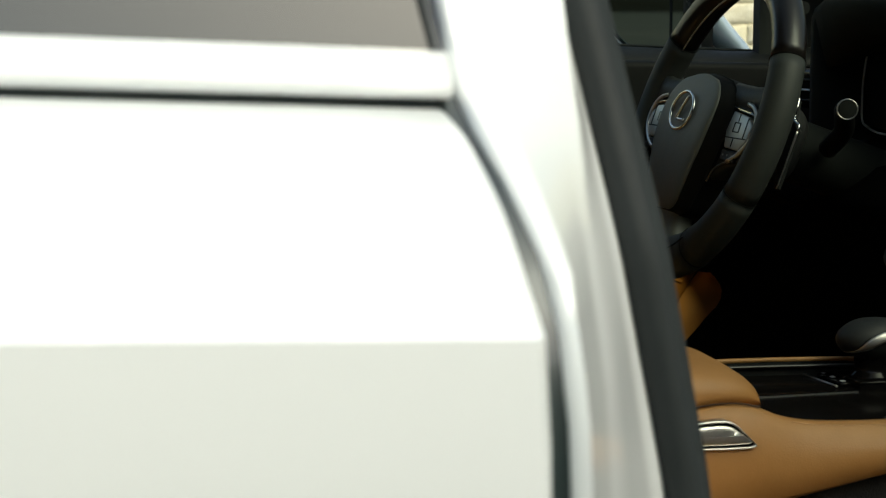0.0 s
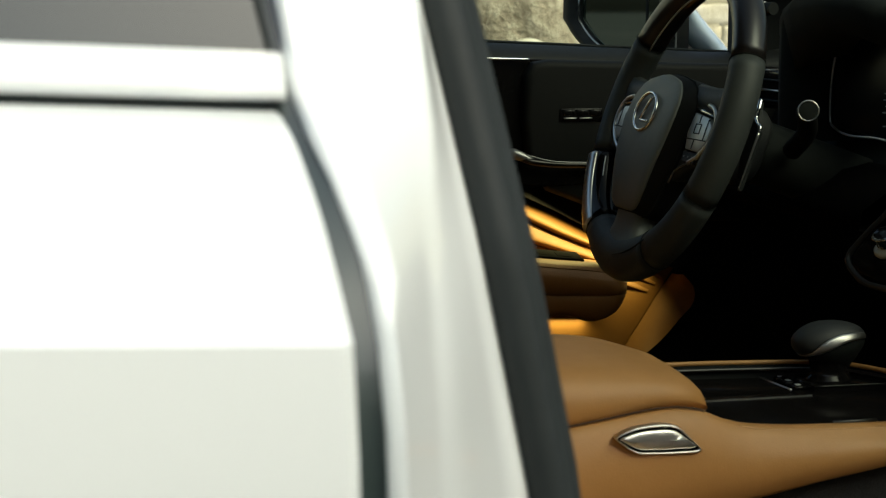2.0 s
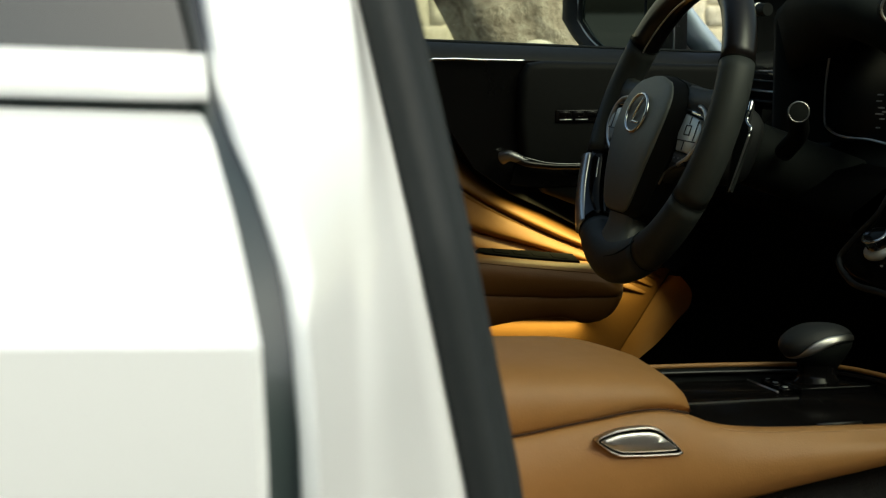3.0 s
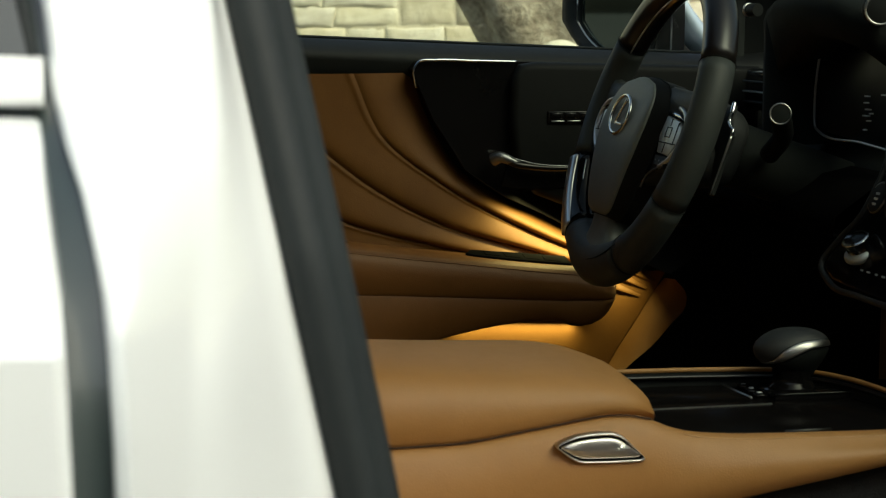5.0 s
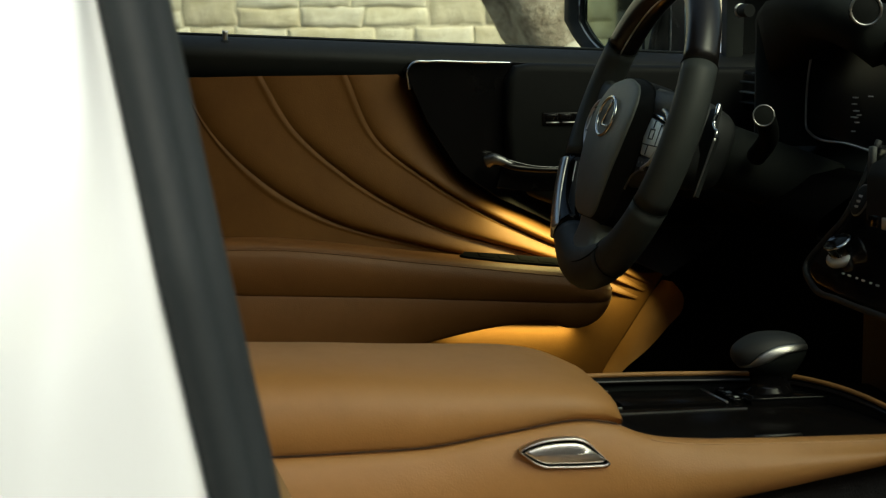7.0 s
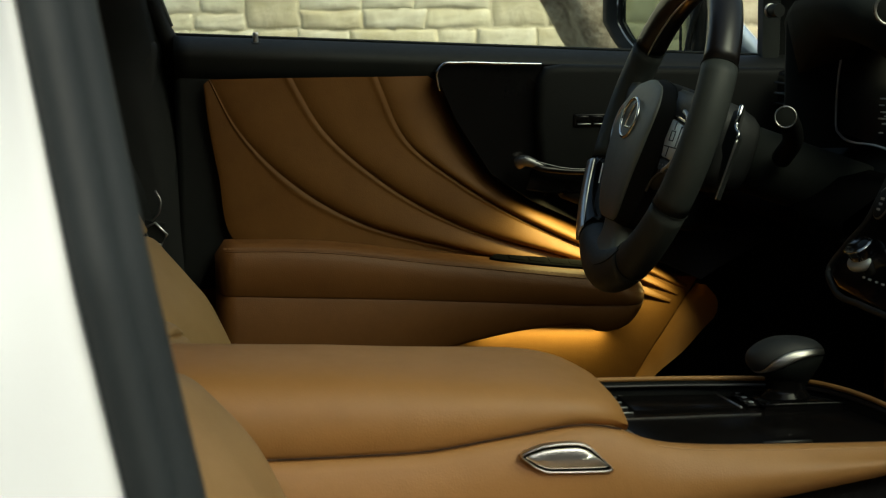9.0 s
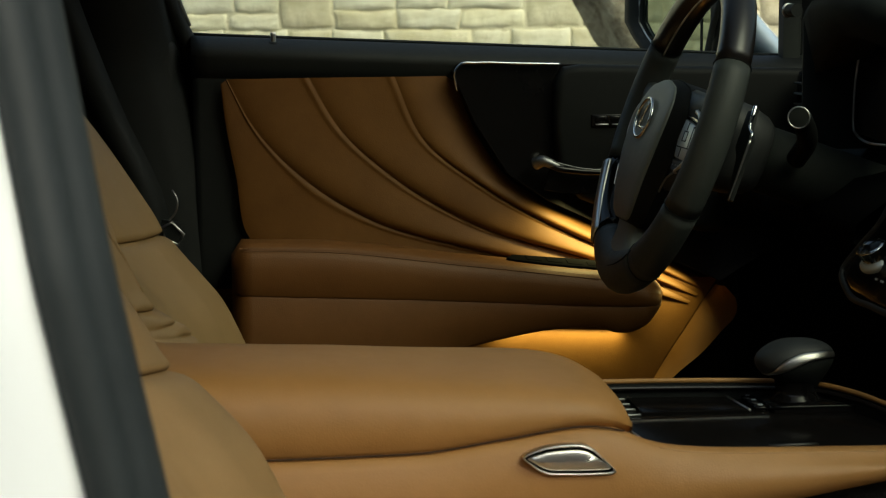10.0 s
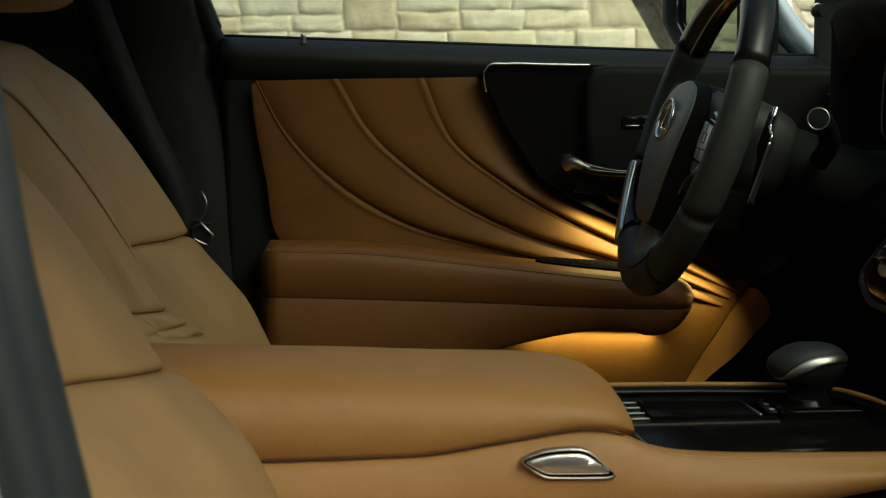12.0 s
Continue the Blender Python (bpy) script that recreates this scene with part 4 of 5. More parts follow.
def console():
    c = thing("centre_console", "tan leather centre console with glossy black panel", "centre console")
    part("console_core", box("console_core", (0.15, -0.105, 0.235), (1.02, 0.105, 0.615), CARPET, 0.01), c, "black carpeted console base")
    for side, name in ((-1, "side_panel"), (1, "side_panel")):
        rows = []
        for x in np.linspace(0.15, 1.0 if side < 0 else 0.86, 70):
            t = console_top(x) if side < 0 else lerp(x, (0.15, 0.69, 1.0), (0.648, 0.650, 0.650))
            zb = lerp(x, (0.15, 0.60, 0.78, 0.83, 0.88, 1.0), (0.50, 0.567, 0.600, 0.608, 0.617, 0.640))
            zb = min(zb, t - 0.012)
            h = t - zb
            w = -1 if side < 0 else 1
            y0 = 0.118
            rows.append([(x, w * (y0 - 0.02), t - 0.006), (x, w * (y0 - 0.010), t - 0.0005), (x, w * y0, t), (x, w * (y0 + 0.005), t - 0.003), (x, w * (y0 + 0.010), t - 0.010), (x, w * (y0 + 0.017), t - 0.35 * h), (x, w * (y0 + 0.019), t - 0.6 * h), (x, w * (y0 + 0.014), t - 0.9 * h), (x, w * (y0 + 0.004), zb), (x, w * (y0 - 0.02), zb + 0.004)])
        part(name, grid(name, rows, TAN), c, "tan leather console side")
    # stitched edge
    pts = [(x, -0.1215, console_top(x) - 0.0025) for x in np.linspace(0.70, 0.99, 14)]
    part("edge_seam", tube("edge_seam", pts, 0.0009, STITCH, 40, 6), c)
    # lid
    lid = []
    for x in np.r_[0.16, np.linspace(0.17, 0.60, 34), np.linspace(0.61, 0.6845, 16)]:
        e = max(0.0, (x - 0.60) / 0.085)
        r = max(0.0, 1 - e**2.5) ** 0.45
        top = lerp(x, (0.16, 0.30, 0.45, 0.60, 0.70), (0.727, 0.7210, 0.7145, 0.7035, 0.694))
        b = console_top(x) - 0.003
        mid = b + 0.26 * (top - b)
        zt = mid + (top - mid) * (0.0 + 1.0 * r)
        y0 = 0.120 - 0.030 * (1 - r)
        arc = []
        h = zt - b
        arc += [(-y0 + 0.016, b), (-y0 + 0.004, b + 0.0015), (-y0, b + 0.007), (-y0 - 0.0005, b + 0.35 * h), (-y0 + 0.003, b + 0.60 * h), (-y0 + 0.012, b + 0.82 * h), (-y0 + 0.028, b + 0.95 * h)]
        arc += [(-0.05, zt + 0.001), (0.0, zt + 0.0025), (0.05, b + 0.955 * h)]
        arc += [(y0 - 0.028, b + 0.84 * h), (y0 - 0.012, b + 0.70 * h), (y0 - 0.003, b + 0.50 * h), (y0, b + 0.35 * h), (y0, b + 0.007), (y0 - 0.016, b)]
        lid.append([(x, y, z) for y, z in arc])
    part("armrest_lid", grid("armrest_lid", lid, TAN, wrap_v=True, caps=True), c, "padded tan leather armrest lid")
    seam_pts = [(x, -0.1205, console_top(x) + 0.0008) for x in np.linspace(0.16, 0.672, 30)]
    # thin dark bead laid along the lid to stand for the gap's shadow
    part("lid_gap_shade", tube("lid_gap_shade", seam_pts, 0.0008, GAP_SHADE, 60, 6), c)
    # glossy panel
    outline = [(0.62, -0.106), (0.95, -0.108), (0.98, -0.09), (0.985, 0.09), (0.95, 0.104), (0.62, 0.104)]
    deck = part("deck", slab("deck", outline, 0.012, DECK, 0.003, 2, lambda a, b, z: (a, b, 0.632 + z)), c, "glossy black console deck")
    part("divider_line", box("divider_line", (0.69, 0.006, 0.6436), (0.83, 0.0078, 0.6452), SATIN, 0), deck)
    # touch pad
    pad = part("touch_pad", slab("touch_pad", [(0.722, 0.032), (0.818, 0.028), (0.815, 0.092), (0.722, 0.094)], 0.0025, DECK, 0.001, 2, lambda a, b, z: (a, b, 0.6438 + z)), deck, "matt black touch pad")
    part("pad_edge", tube("pad_edge", [(0.8185, 0.027, 0.6462), (0.8155, 0.060, 0.6462), (0.8125, 0.093, 0.6462)], 0.0012, SATIN, 12, 6), pad)
    part("pad_edge", tube("pad_edge", [(0.722, 0.0955, 0.6465), (0.77, 0.0955, 0.6465), (0.8125, 0.094, 0.6465)], 0.0011, SATIN, 12, 6), pad)
    for k in range(3):
        part("pad_key", box("pad_key", (0.826, 0.034 + 0.021 * k, 0.6435), (0.838, 0.050 + 0.021 * k, 0.6475), PIANO, 0.001, 1), deck)
        part("key_mark", box("key_mark", (0.830, 0.039 + 0.021 * k, 0.6475), (0.834, 0.044 + 0.021 * k, 0.648), MARK, 0), deck)
    for k in range(4):
        y = 0.026 + 0.022 * k
        part("deck_slot", box("deck_slot", (0.694, y, 0.6435), (0.7195, y + 0.0016, 0.6462), GREY_METAL, 0.0006, 1), deck)
    part("lid_hinge", tube("lid_hinge", [(0.695, -0.035, 0.6465), (0.698, -0.07, 0.6465), (0.701, -0.105, 0.6465)], 0.0014, SATIN, 8, 6), deck)
    part("tray_clip", box("tray_clip", (0.795, -0.1055, 0.643), (0.838, -0.103, 0.6475), DARK_METAL, 0.001, 1), deck)
    # tan rail on the driver's side
    rail = [(0.62, 0.102, 0.661), (0.70, 0.098, 0.661), (0.80, 0.088, 0.6612), (0.862, 0.075, 0.661), (0.892, 0.056, 0.661), (0.909, 0.024, 0.661), (0.922, -0.02, 0.660), (0.935, -0.09, 0.655)]
    part("rail", tube("rail", rail, 0.0022, TAN, 60, 8, flat=1.1), c, "tan leather rail")
    lower_rail = [(x + 0.0, y - 0.004, z - 0.006) for x, y, z in rail]
    part("rail_trim", tube("rail_trim", lower_rail, 0.0022, DARK_WOOD, 60, 6), c)
    rail_wall = [[(x, y - 0.001, z - 0.0005), (x, y - 0.002, 0.64)] for x, y, z in spline(rail, 50)]
    part("rail_wall", grid("rail_wall", rail_wall, BLACK_SOFT), c)
    # side release with satin bezel
    def on_side(a, b, z):
        return (a, -0.1345 - z, b)

    def leaf(k):
        """The release's rounded leaf outline, drawn in by k."""
        pts = [(0.5868, 0.6522), (0.5900, 0.6545), (0.5965, 0.6572), (0.6045, 0.6596), (0.6150, 0.6609), (0.6256, 0.6613), (0.6340, 0.6608), (0.6402, 0.6588), (0.6450, 0.6555), (0.6530, 0.6476), (0.6615, 0.6392), (0.6619, 0.6374), (0.6600, 0.6361), (0.6560, 0.6356), (0.6335, 0.6358), (0.6100, 0.6368), (0.6060, 0.6376), (0.5990, 0.6412), (0.5880, 0.6500)]
        mid = np.array((0.6245, 0.6480))
        return [tuple(mid + (np.array(q) - mid) * (1 - k / 0.038, 1 - k / 0.0128)) for q in pts]

    def ring_of(k, z):
        return [on_side(a, b, z) for a, b in leaf(k)]

    bez = part("release_bezel", grid("release_bezel", [ring_of(0, -0.004), ring_of(0, 0.0030), ring_of(0.0005, 0.0040), ring_of(0.0014, 0.0043), ring_of(0.0020, 0.0036), ring_of(0.0023, 0.0005)], SATIN, wrap_v=True), c, "satin silver bezel of the side release")
    part("release_well", grid("release_well", [ring_of(0.0022, 0.0012), ring_of(0.0100, 0.0012), ring_of(0.0127, 0.0012)], BLACK_SOFT, wrap_v=True, caps=True), bez, "dark recess")
    part("release_key", grid("release_key", [ring_of(0.0042, 0.0010), ring_of(0.0043, 0.0028), ring_of(0.0047, 0.0036), ring_of(0.0062, 0.0042), ring_of(0.0085, 0.0047), ring_of(0.0112, 0.0050), ring_of(0.0127, 0.0051)], SATIN, wrap_v=True, caps=True), bez, "satin silver push key")
    return c


console()


def shifter():
    s = thing("gear_lever", "black leather gear knob with a satin silver band", "gear lever")
    cx, cy = 0.864, 0.046
    plate = part("lever_plate", slab("lever_plate", [(0.838, 0.018), (0.915, 0.016), (0.922, 0.03), (0.918, 0.072), (0.845, 0.076), (0.836, 0.06)], 0.006, PIANO, 0.002, 2, lambda a, b, z: (a, b, 0.6442 + z)), s, "glossy black lever base plate")
    part("plate_edge", tube("plate_edge", [(0.838, 0.0172, 0.650), (0.88, 0.0165, 0.650), (0.914, 0.0152, 0.650)], 0.0008, DARK_METAL, 8, 6), plate)
    part("plate_mark", box("plate_mark", (0.905, 0.034, 0.650), (0.911, 0.044, 0.6508), MARK, 0), plate)
    rows = []
    for z, r in ((0.6495, 0.024), (0.652, 0.0235), (0.655, 0.0195), (0.660, 0.0185), (0.668, 0.0195), (0.682, 0.022)):
        rows.append([(cx + 0.002 + r * math.cos(w), cy + 0.8 * r * math.sin(w), z) for w in np.linspace(0, 2 * math.pi, 24, endpoint=False)])
    part("lever_neck", grid("lever_neck", rows, PIANO, wrap_v=True, caps=True), s)

    # levels of the knob from the neck up: height, nose, tail, half depth
    LEVEL = np.array(((0.6610, -0.0075, 0.0215, 0.011), (0.6655, -0.0105, 0.0230, 0.013), (0.6700, -0.0200, 0.0265, 0.018), (0.6755, -0.0295, 0.0300, 0.022), (0.6810, -0.0345, 0.0335, 0.025), (0.6862, -0.0360, 0.0360, 0.026), (0.6915, -0.0345, 0.0362, 0.026), (0.6962, -0.0300, 0.0345, 0.0245), (0.7010, -0.0225, 0.0295, 0.021), (0.7042, -0.0140, 0.0215, 0.0155), (0.7056, -0.0060, 0.0130, 0.009)))

    def knob(c, side, z, grow=0.0):
        """The knob's skin at height z; c runs from nose (-1) to tail (1)."""
        nose, tail, deep = (float(smooth_lerp(z, LEVEL[:, 0], LEVEL[:, j])) for j in (1, 2, 3))
        x = 0.5 * (nose + tail) + (0.5 * (tail - nose) + grow) * c
        return (cx + x, cy + side * (deep + grow) * max(0.0, 1 - abs(c) ** 2.4) ** 0.5, z)

    over = lambda c: float(smooth_lerp(c, (-1, -0.72, -0.45, -0.2, 0.05, 0.6, 1), (0.6755, 0.6800, 0.6905, 0.6955, 0.6975, 0.6980, 0.6945)))
    under = lambda c: float(smooth_lerp(c, (-1, -0.72, -0.45, -0.2, 0.05, 0.3, 0.6, 1), (0.6745, 0.6770, 0.6800, 0.6840, 0.6885, 0.6912, 0.6920, 0.6905)))
    turn = [(math.cos(w), 1 if math.sin(w) > 0 else -1) for w in np.linspace(0, 2 * math.pi, 64, endpoint=False)]
    crown = [[knob(c, d, over(c) + (0.7056 - over(c)) * k) for c, d in turn] for k in (0, 0.1, 0.25, 0.4, 0.55, 0.7, 0.8, 0.88, 0.94, 0.975, 1)]
    part("knob", grid("knob", crown, KNOB_LEATHER, wrap_v=True, caps=True), s, "black leather gear knob")
    skirt = [[knob(c, d, 0.6610 + (under(c) - 0.6610) * k, -0.0008 * k) for c, d in turn] for k in np.linspace(0, 1, 9)]
    part("knob_skirt", grid("knob_skirt", skirt, DEEP, wrap_v=True, caps=True), s, "dull black underside")
    band = [[knob(c, d, under(c) + (over(c) - under(c)) * k, min(g, 0.0002 + 0.0015 * (1 - c * c))) for c, d in turn] for k, g in ((0, -0.0012), (0, 0.0012), (0.10, 0.0017), (0.35, 0.0013), (0.7, 0.0007), (1, 0.0002), (1, -0.0012))]
    part("knob_band", grid("knob_band", band, BAND, wrap_v=True), s, "satin silver band")
    return s


shifter()

# ---- steering wheel ----
TILT = radians(19.3)
WHEEL = Matrix.Translation((0.8296, 0.37, 0.8765)) @ Matrix(((0, math.sin(TILT), -math.cos(TILT), 0), (-1, 0, 0, 0), (0, math.cos(TILT), math.sin(TILT), 0), (0, 0, 0, 1)))


def steering_wheel():
    s = thing("steering_wheel", "black leather steering wheel with silver keys", "steering wheel", at=WHEEL)
    R = 0.1645

    def rim(name, a0, a1, mat, grow=0.0, label="", parent=s):
        """A piece of the rim between two angles, in degrees from the top."""
        rows = []
        n = max(8, int(abs(a1 - a0) / 4))
        for i in range(n + 1):
            a = radians(a0 + (a1 - a0) * i / n)
            low = max(0.0, -math.cos(a)) ** 3
            ri, rz = 0.0185 + 0.007 * low + grow, 0.0185 + 0.002 * low + grow
            rad = np.array((math.sin(a), math.cos(a), 0.0))
            row = []
            for w in np.linspace(0, 2 * math.pi, 18, endpoint=False):
                q = (R - 0.005 * low + ri * math.cos(w)) * rad + np.array((0, 0, rz * math.sin(w)))
                row.append(q)
            rows.append(row)
        return part(name, grid(name, rows, mat, wrap_v=True, caps=True), parent, label)

    rim("rim_top", -58, 64, DARK_WOOD, -0.0006, "dark polished upper rim")
    rim("rim_side", 64.5, 117, BLACK_LEATHER)
    rim("rim_side", -108, -58.5, BLACK_LEATHER)
    rim("rim_insert", 117.6, 149, BLACK_LEATHER)
    rim("rim_insert", -147, -108.6, PIANO, 0.0003, "glossy dark rim insert")
    rim("rim_bottom", 149.6, 212.4, BLACK_LEATHER)
    line = [(0.1660 * math.sin(a), 0.1660 * math.cos(a), 0.0175) for a in np.radians(np.linspace(-110, -146, 14))]
    part("insert_strip", tube("insert_strip", line, 0.0115, SATIN, 28, 12, flat=0.40), s, "broad satin silver strip")
    line = [(0.1475 * math.sin(a), 0.1475 * math.cos(a), 0.0090) for a in np.radians(np.linspace(-112, -143, 12))]
    part("insert_line", tube("insert_line", line, 0.0010, SATIN, 24, 6), s, "thin silver line")
    for side in (-1, 1):
        line = [((R - 0.0178) * math.sin(a), (R - 0.0178) * math.cos(a), 0.004) for a in np.radians(np.linspace(side * 14, side * 59, 12))]
        part("rim_line", tube("rim_line", line, 0.0010, SATIN, 24, 6), s)
    # sewn joints where the rim changes its covering
    for a in (64.2, 117.3, 149.3, 212.7, -58.2, -108.3):
        a = radians(a)
        low = max(0.0, -math.cos(a)) ** 3
        ring = []
        for w in np.linspace(0, 2 * math.pi, 20, endpoint=False):
            r = R - 0.005 * low + (0.0188 + 0.007 * low) * math.cos(w)
            ring.append((r * math.sin(a), r * math.cos(a), (0.0188 + 0.002 * low) * math.sin(w)))
        part("rim_joint", tube("rim_joint", ring, 0.0005, DEEP, seg=5, loop=True, smooth_path=False), s)

    # airbag cover: a crowned shield with bevelled flanks that fall to the key wells
    HALF_Y = (-0.108, -0.103, -0.090, -0.057, -0.030, 0.0, 0.018, 0.031, 0.040, 0.0455)
    HALF_X = (0.026, 0.038, 0.046, 0.058, 0.066, 0.0695, 0.067, 0.058, 0.044, 0.016)

    def shield(k, z, out=0.0, crown=0.0):
        """The cover's outline scaled by k about its middle, pushed out by out; crown lifts its waist."""
        right = [(smooth_lerp(y, HALF_Y, HALF_X), y) for y in np.r_[-0.108, np.linspace(-0.104, 0.040, 26), 0.0455]]
        ring = [(0.0, -0.1085)] + right + [(0.0, 0.0465)] + [(-x, y) for x, y in right[::-1]]
        return [(x * k + math.copysign(out, x) * min(1.0, abs(x) / 0.03), (y + 0.03) * k - 0.03 + (0.3 * out if y > 0 else -0.3 * out), z + crown * (1 - ((y + 0.03) * k / 0.08) ** 2)) for x, y in ring]

    rows = [shield(1.0, 0.0190, 0.0006, 0.006), shield(0.985, 0.0204, 0.0, 0.007), shield(0.94, 0.0214, 0.0, 0.0075), shield(0.8, 0.0222, 0.0, 0.0082), shield(0.55, 0.0226, 0.0, 0.0086), shield(0.25, 0.0228, 0.0, 0.0088), shield(0.02, 0.0228, 0.0, 0.0088)]
    cover = part("airbag_cover", grid("airbag_cover", rows, GREY_LEATHER, wrap_v=True, caps=True), s, "charcoal airbag cover")
    # fall of light put into colour: front lightened, flank blackened
    rows = [shield(1.0, -0.020, 0.0100), shield(1.0, 0.007, 0.0100), shield(1.0, 0.0115, 0.0085), shield(1.0, 0.0170, 0.0030, 0.004), shield(1.0, 0.0190, 0.0006, 0.006)]
    part("cover_flank", grid("cover_flank", rows, POD, wrap_v=True), cover, "bevelled flank, blackened for the shade on it")
    part("cover_gap", tube("cover_gap", [(x, y, 0.0085) for x, y, z in shield(1.0, 0.0, 0.0102)], 0.0009, DEEP, seg=5, loop=True, smooth_path=False), cover)
    oval = [(0.0285 * math.cos(w), 0.0215 * math.sin(w), 0.0318) for w in np.linspace(0, 2 * math.pi, 48, endpoint=False)]
    em = part("emblem", tube("emblem", oval, 0.0020, CHROME, seg=8, loop=True, smooth_path=False), cover, "chrome oval emblem")
    part("emblem_bar", tube("emblem_bar", [(0.009, 0.017, 0.0322), (0.001, 0.004, 0.0326), (-0.007, -0.010, 0.0322)], 0.0018, CHROME, 10, 6), em)
    part("emblem_foot", tube("emblem_foot", [(-0.007, -0.010, 0.0322), (0.004, -0.0105, 0.0324), (0.014, -0.0105, 0.0320)], 0.0018, CHROME, 8, 6), em)
    for k in range(3):
        part("cover_mark", box("cover_mark", (-0.008 + 0.006 * k, -0.074, 0.0270), (-0.0035 + 0.006 * k, -0.071, 0.0285), BLACK_SOFT, 0), cover)
    # spokes with their key wells
    for side in (-1, 1):
        rows = []
        for i, u in enumerate(np.linspace(0, 1, 11)):
            x = side * (0.050 + 0.105 * u)
            hi = lerp(u, (0, 0.5, 0.8, 1), (0.044, 0.0415, 0.043, 0.054))
            lo = lerp(u, (0, 0.2, 0.45, 0.75, 1), (-0.074, -0.062, -0.050, -0.043, -0.052))
            z = lerp(u, (0, 0.7, 1), (0.005, 0.004, 0.003))
            rows.append([(x, hi, z - 0.004), (x, hi - 0.004, z + 0.003), (x, hi - 0.014, z + 0.0045), (x, 0.017, z + 0.0035), (x, 0.014, z), (x, lo + 0.012, z), (x, lo + 0.008, z + 0.0025), (x, lo + 0.003, z + 0.002), (x, lo, z - 0.004), (x, lo + 0.004, z - 0.022), (x, hi - 0.004, z - 0.022)])
        part("spoke", grid("spoke", rows, BLACK_LEATHER, wrap_v=True, caps=True), s, "black leather spoke")
        keyed = lambda x, y: (side * (0.0805 + 1.36 * (x - 0.070)), 0.74 * y - 0.011)
        pad_outline = [(0.074, 0.030), (0.104, 0.024), (0.114, 0.010), (0.112, -0.010), (0.102, -0.026), (0.076, -0.024), (0.070, 0.0)]
        keys = part("key_pad", slab("key_pad", [keyed(x, y) for x, y in pad_outline], 0.006, SILVER_KEY, 0.002, 2, lambda a, b, z: (a, b, 0.0045 + z)), s, "silver key pad")
        part("key_top", slab("key_top", [keyed(x, y) for x, y in ((0.073, 0.037), (0.103, 0.032), (0.112, 0.0265), (0.075, 0.0325))], 0.006, CHROME, 0.001, 1, lambda a, b, z: (a, b, 0.0048 + z)), keys, "bright chrome bar")
        for x0, y0, x1, y1 in ((0.083, -0.001, 0.0945, 0.0005), (0.083, 0.0125, 0.0945, 0.014), (0.083, 0.0, 0.0842, 0.013), (0.0933, 0.0, 0.0945, 0.013), (0.072, -0.0098, 0.111, -0.0082), (0.0883, 0.015, 0.0895, 0.026), (0.0883, -0.023, 0.0895, -0.010), (0.1045, -0.008, 0.1057, 0.022)):
            a, b = keyed(x0, y0), keyed(x1, y1)
            part("key_joint", box("key_joint", (min(a[0], b[0]), a[1], 0.0095), (max(a[0], b[0]), b[1], 0.0110), BLACK_SOFT, 0), keys)
        part("key_row", slab("key_row", [keyed(x, y) for x, y in ((0.073, -0.0265), (0.103, -0.0285), (0.099, -0.044), (0.074, -0.042))], 0.005, KNOB_LEATHER, 0.001, 1, lambda a, b, z: (a, b, 0.0045 + z)), keys)
        for k in range(3):
            a, b = keyed(0.078 + 0.008 * k, -0.036), keyed(0.0795 + 0.008 * k, -0.0335)
            part("key_dot", box("key_dot", (min(a[0], b[0]), a[1], 0.0094), (max(a[0], b[0]), b[1], 0.0100), GREY_METAL, 0), keys)
        rim_pts = [(side * x, y, 0.0085) for x, y in ((0.112, 0.0205), (0.128, 0.017), (0.141, 0.007), (0.1445, -0.012), (0.127, -0.033), (0.106, -0.043))]
        part("pad_rim", tube("pad_rim", rim_pts, 0.0026, SATIN, 26, 6), s, "curved silver trim")
        part("pad_rim", tube("pad_rim", [(side * x, y, 0.0078) for x, y in ((0.106, -0.0430), (0.090, -0.0475), (0.076, -0.0550), (0.070, -0.0680))], 0.0011, GREY_METAL, 16, 6), s)
        # shift paddle behind the rim
        paddle = part("paddle", slab("paddle", [(side * x, y) for x, y in ((0.070, 0.040), (0.092, 0.044), (0.098, 0.022), (0.114, 0.012), (0.113, -0.052), (0.104, -0.054), (0.086, -0.010), (0.070, 0.0))], 0.005, BLACK_SOFT, 0.002, 2, lambda a, b, z: (a, b, -0.057 + z)), s, "black shift paddle with silver edge")
        part("paddle_edge", tube("paddle_edge", [(side * 0.093, 0.046, -0.052), (side * 0.0975, 0.036, -0.051), (side * 0.0985, 0.026, -0.051), (side * 0.107, 0.0205, -0.051), (side * 0.1165, 0.0165, -0.051), (side * 0.1175, 0.011, -0.051)], (0.0026, 0.0019), CHROME, 30, 8), paddle, "bright kinked metal edge")
        part("paddle_edge", tube("paddle_edge", [(side * 0.1175, 0.011, -0.051), (side * 0.1165, -0.02, -0.051), (side * 0.115, -0.053, -0.051)], (0.0016, 0.0008), SATIN, 16, 8), paddle)
    # lower spoke: a short neck that flares into the rim
    rows = []
    for u in np.linspace(0, 1, 14):
        y = -0.100 - 0.046 * u
        w = smooth_lerp(u, (0, 0.2, 0.5, 0.75, 1), (0.036, 0.0345, 0.036, 0.042, 0.056))
        z = smooth_lerp(u, (0, 0.12, 0.5, 0.75, 1), (0.011, 0.0150, 0.0135, 0.0135, 0.0150))
        rows.append([(-w, y, z - 0.022), (-w, y, z - 0.006), (-w * 0.9, y, z - 0.0015), (-w * 0.6, y, z), (0, y, z + 0.001), (w * 0.6, y, z), (w * 0.9, y, z - 0.0015), (w, y, z - 0.006), (w, y, z - 0.022)])
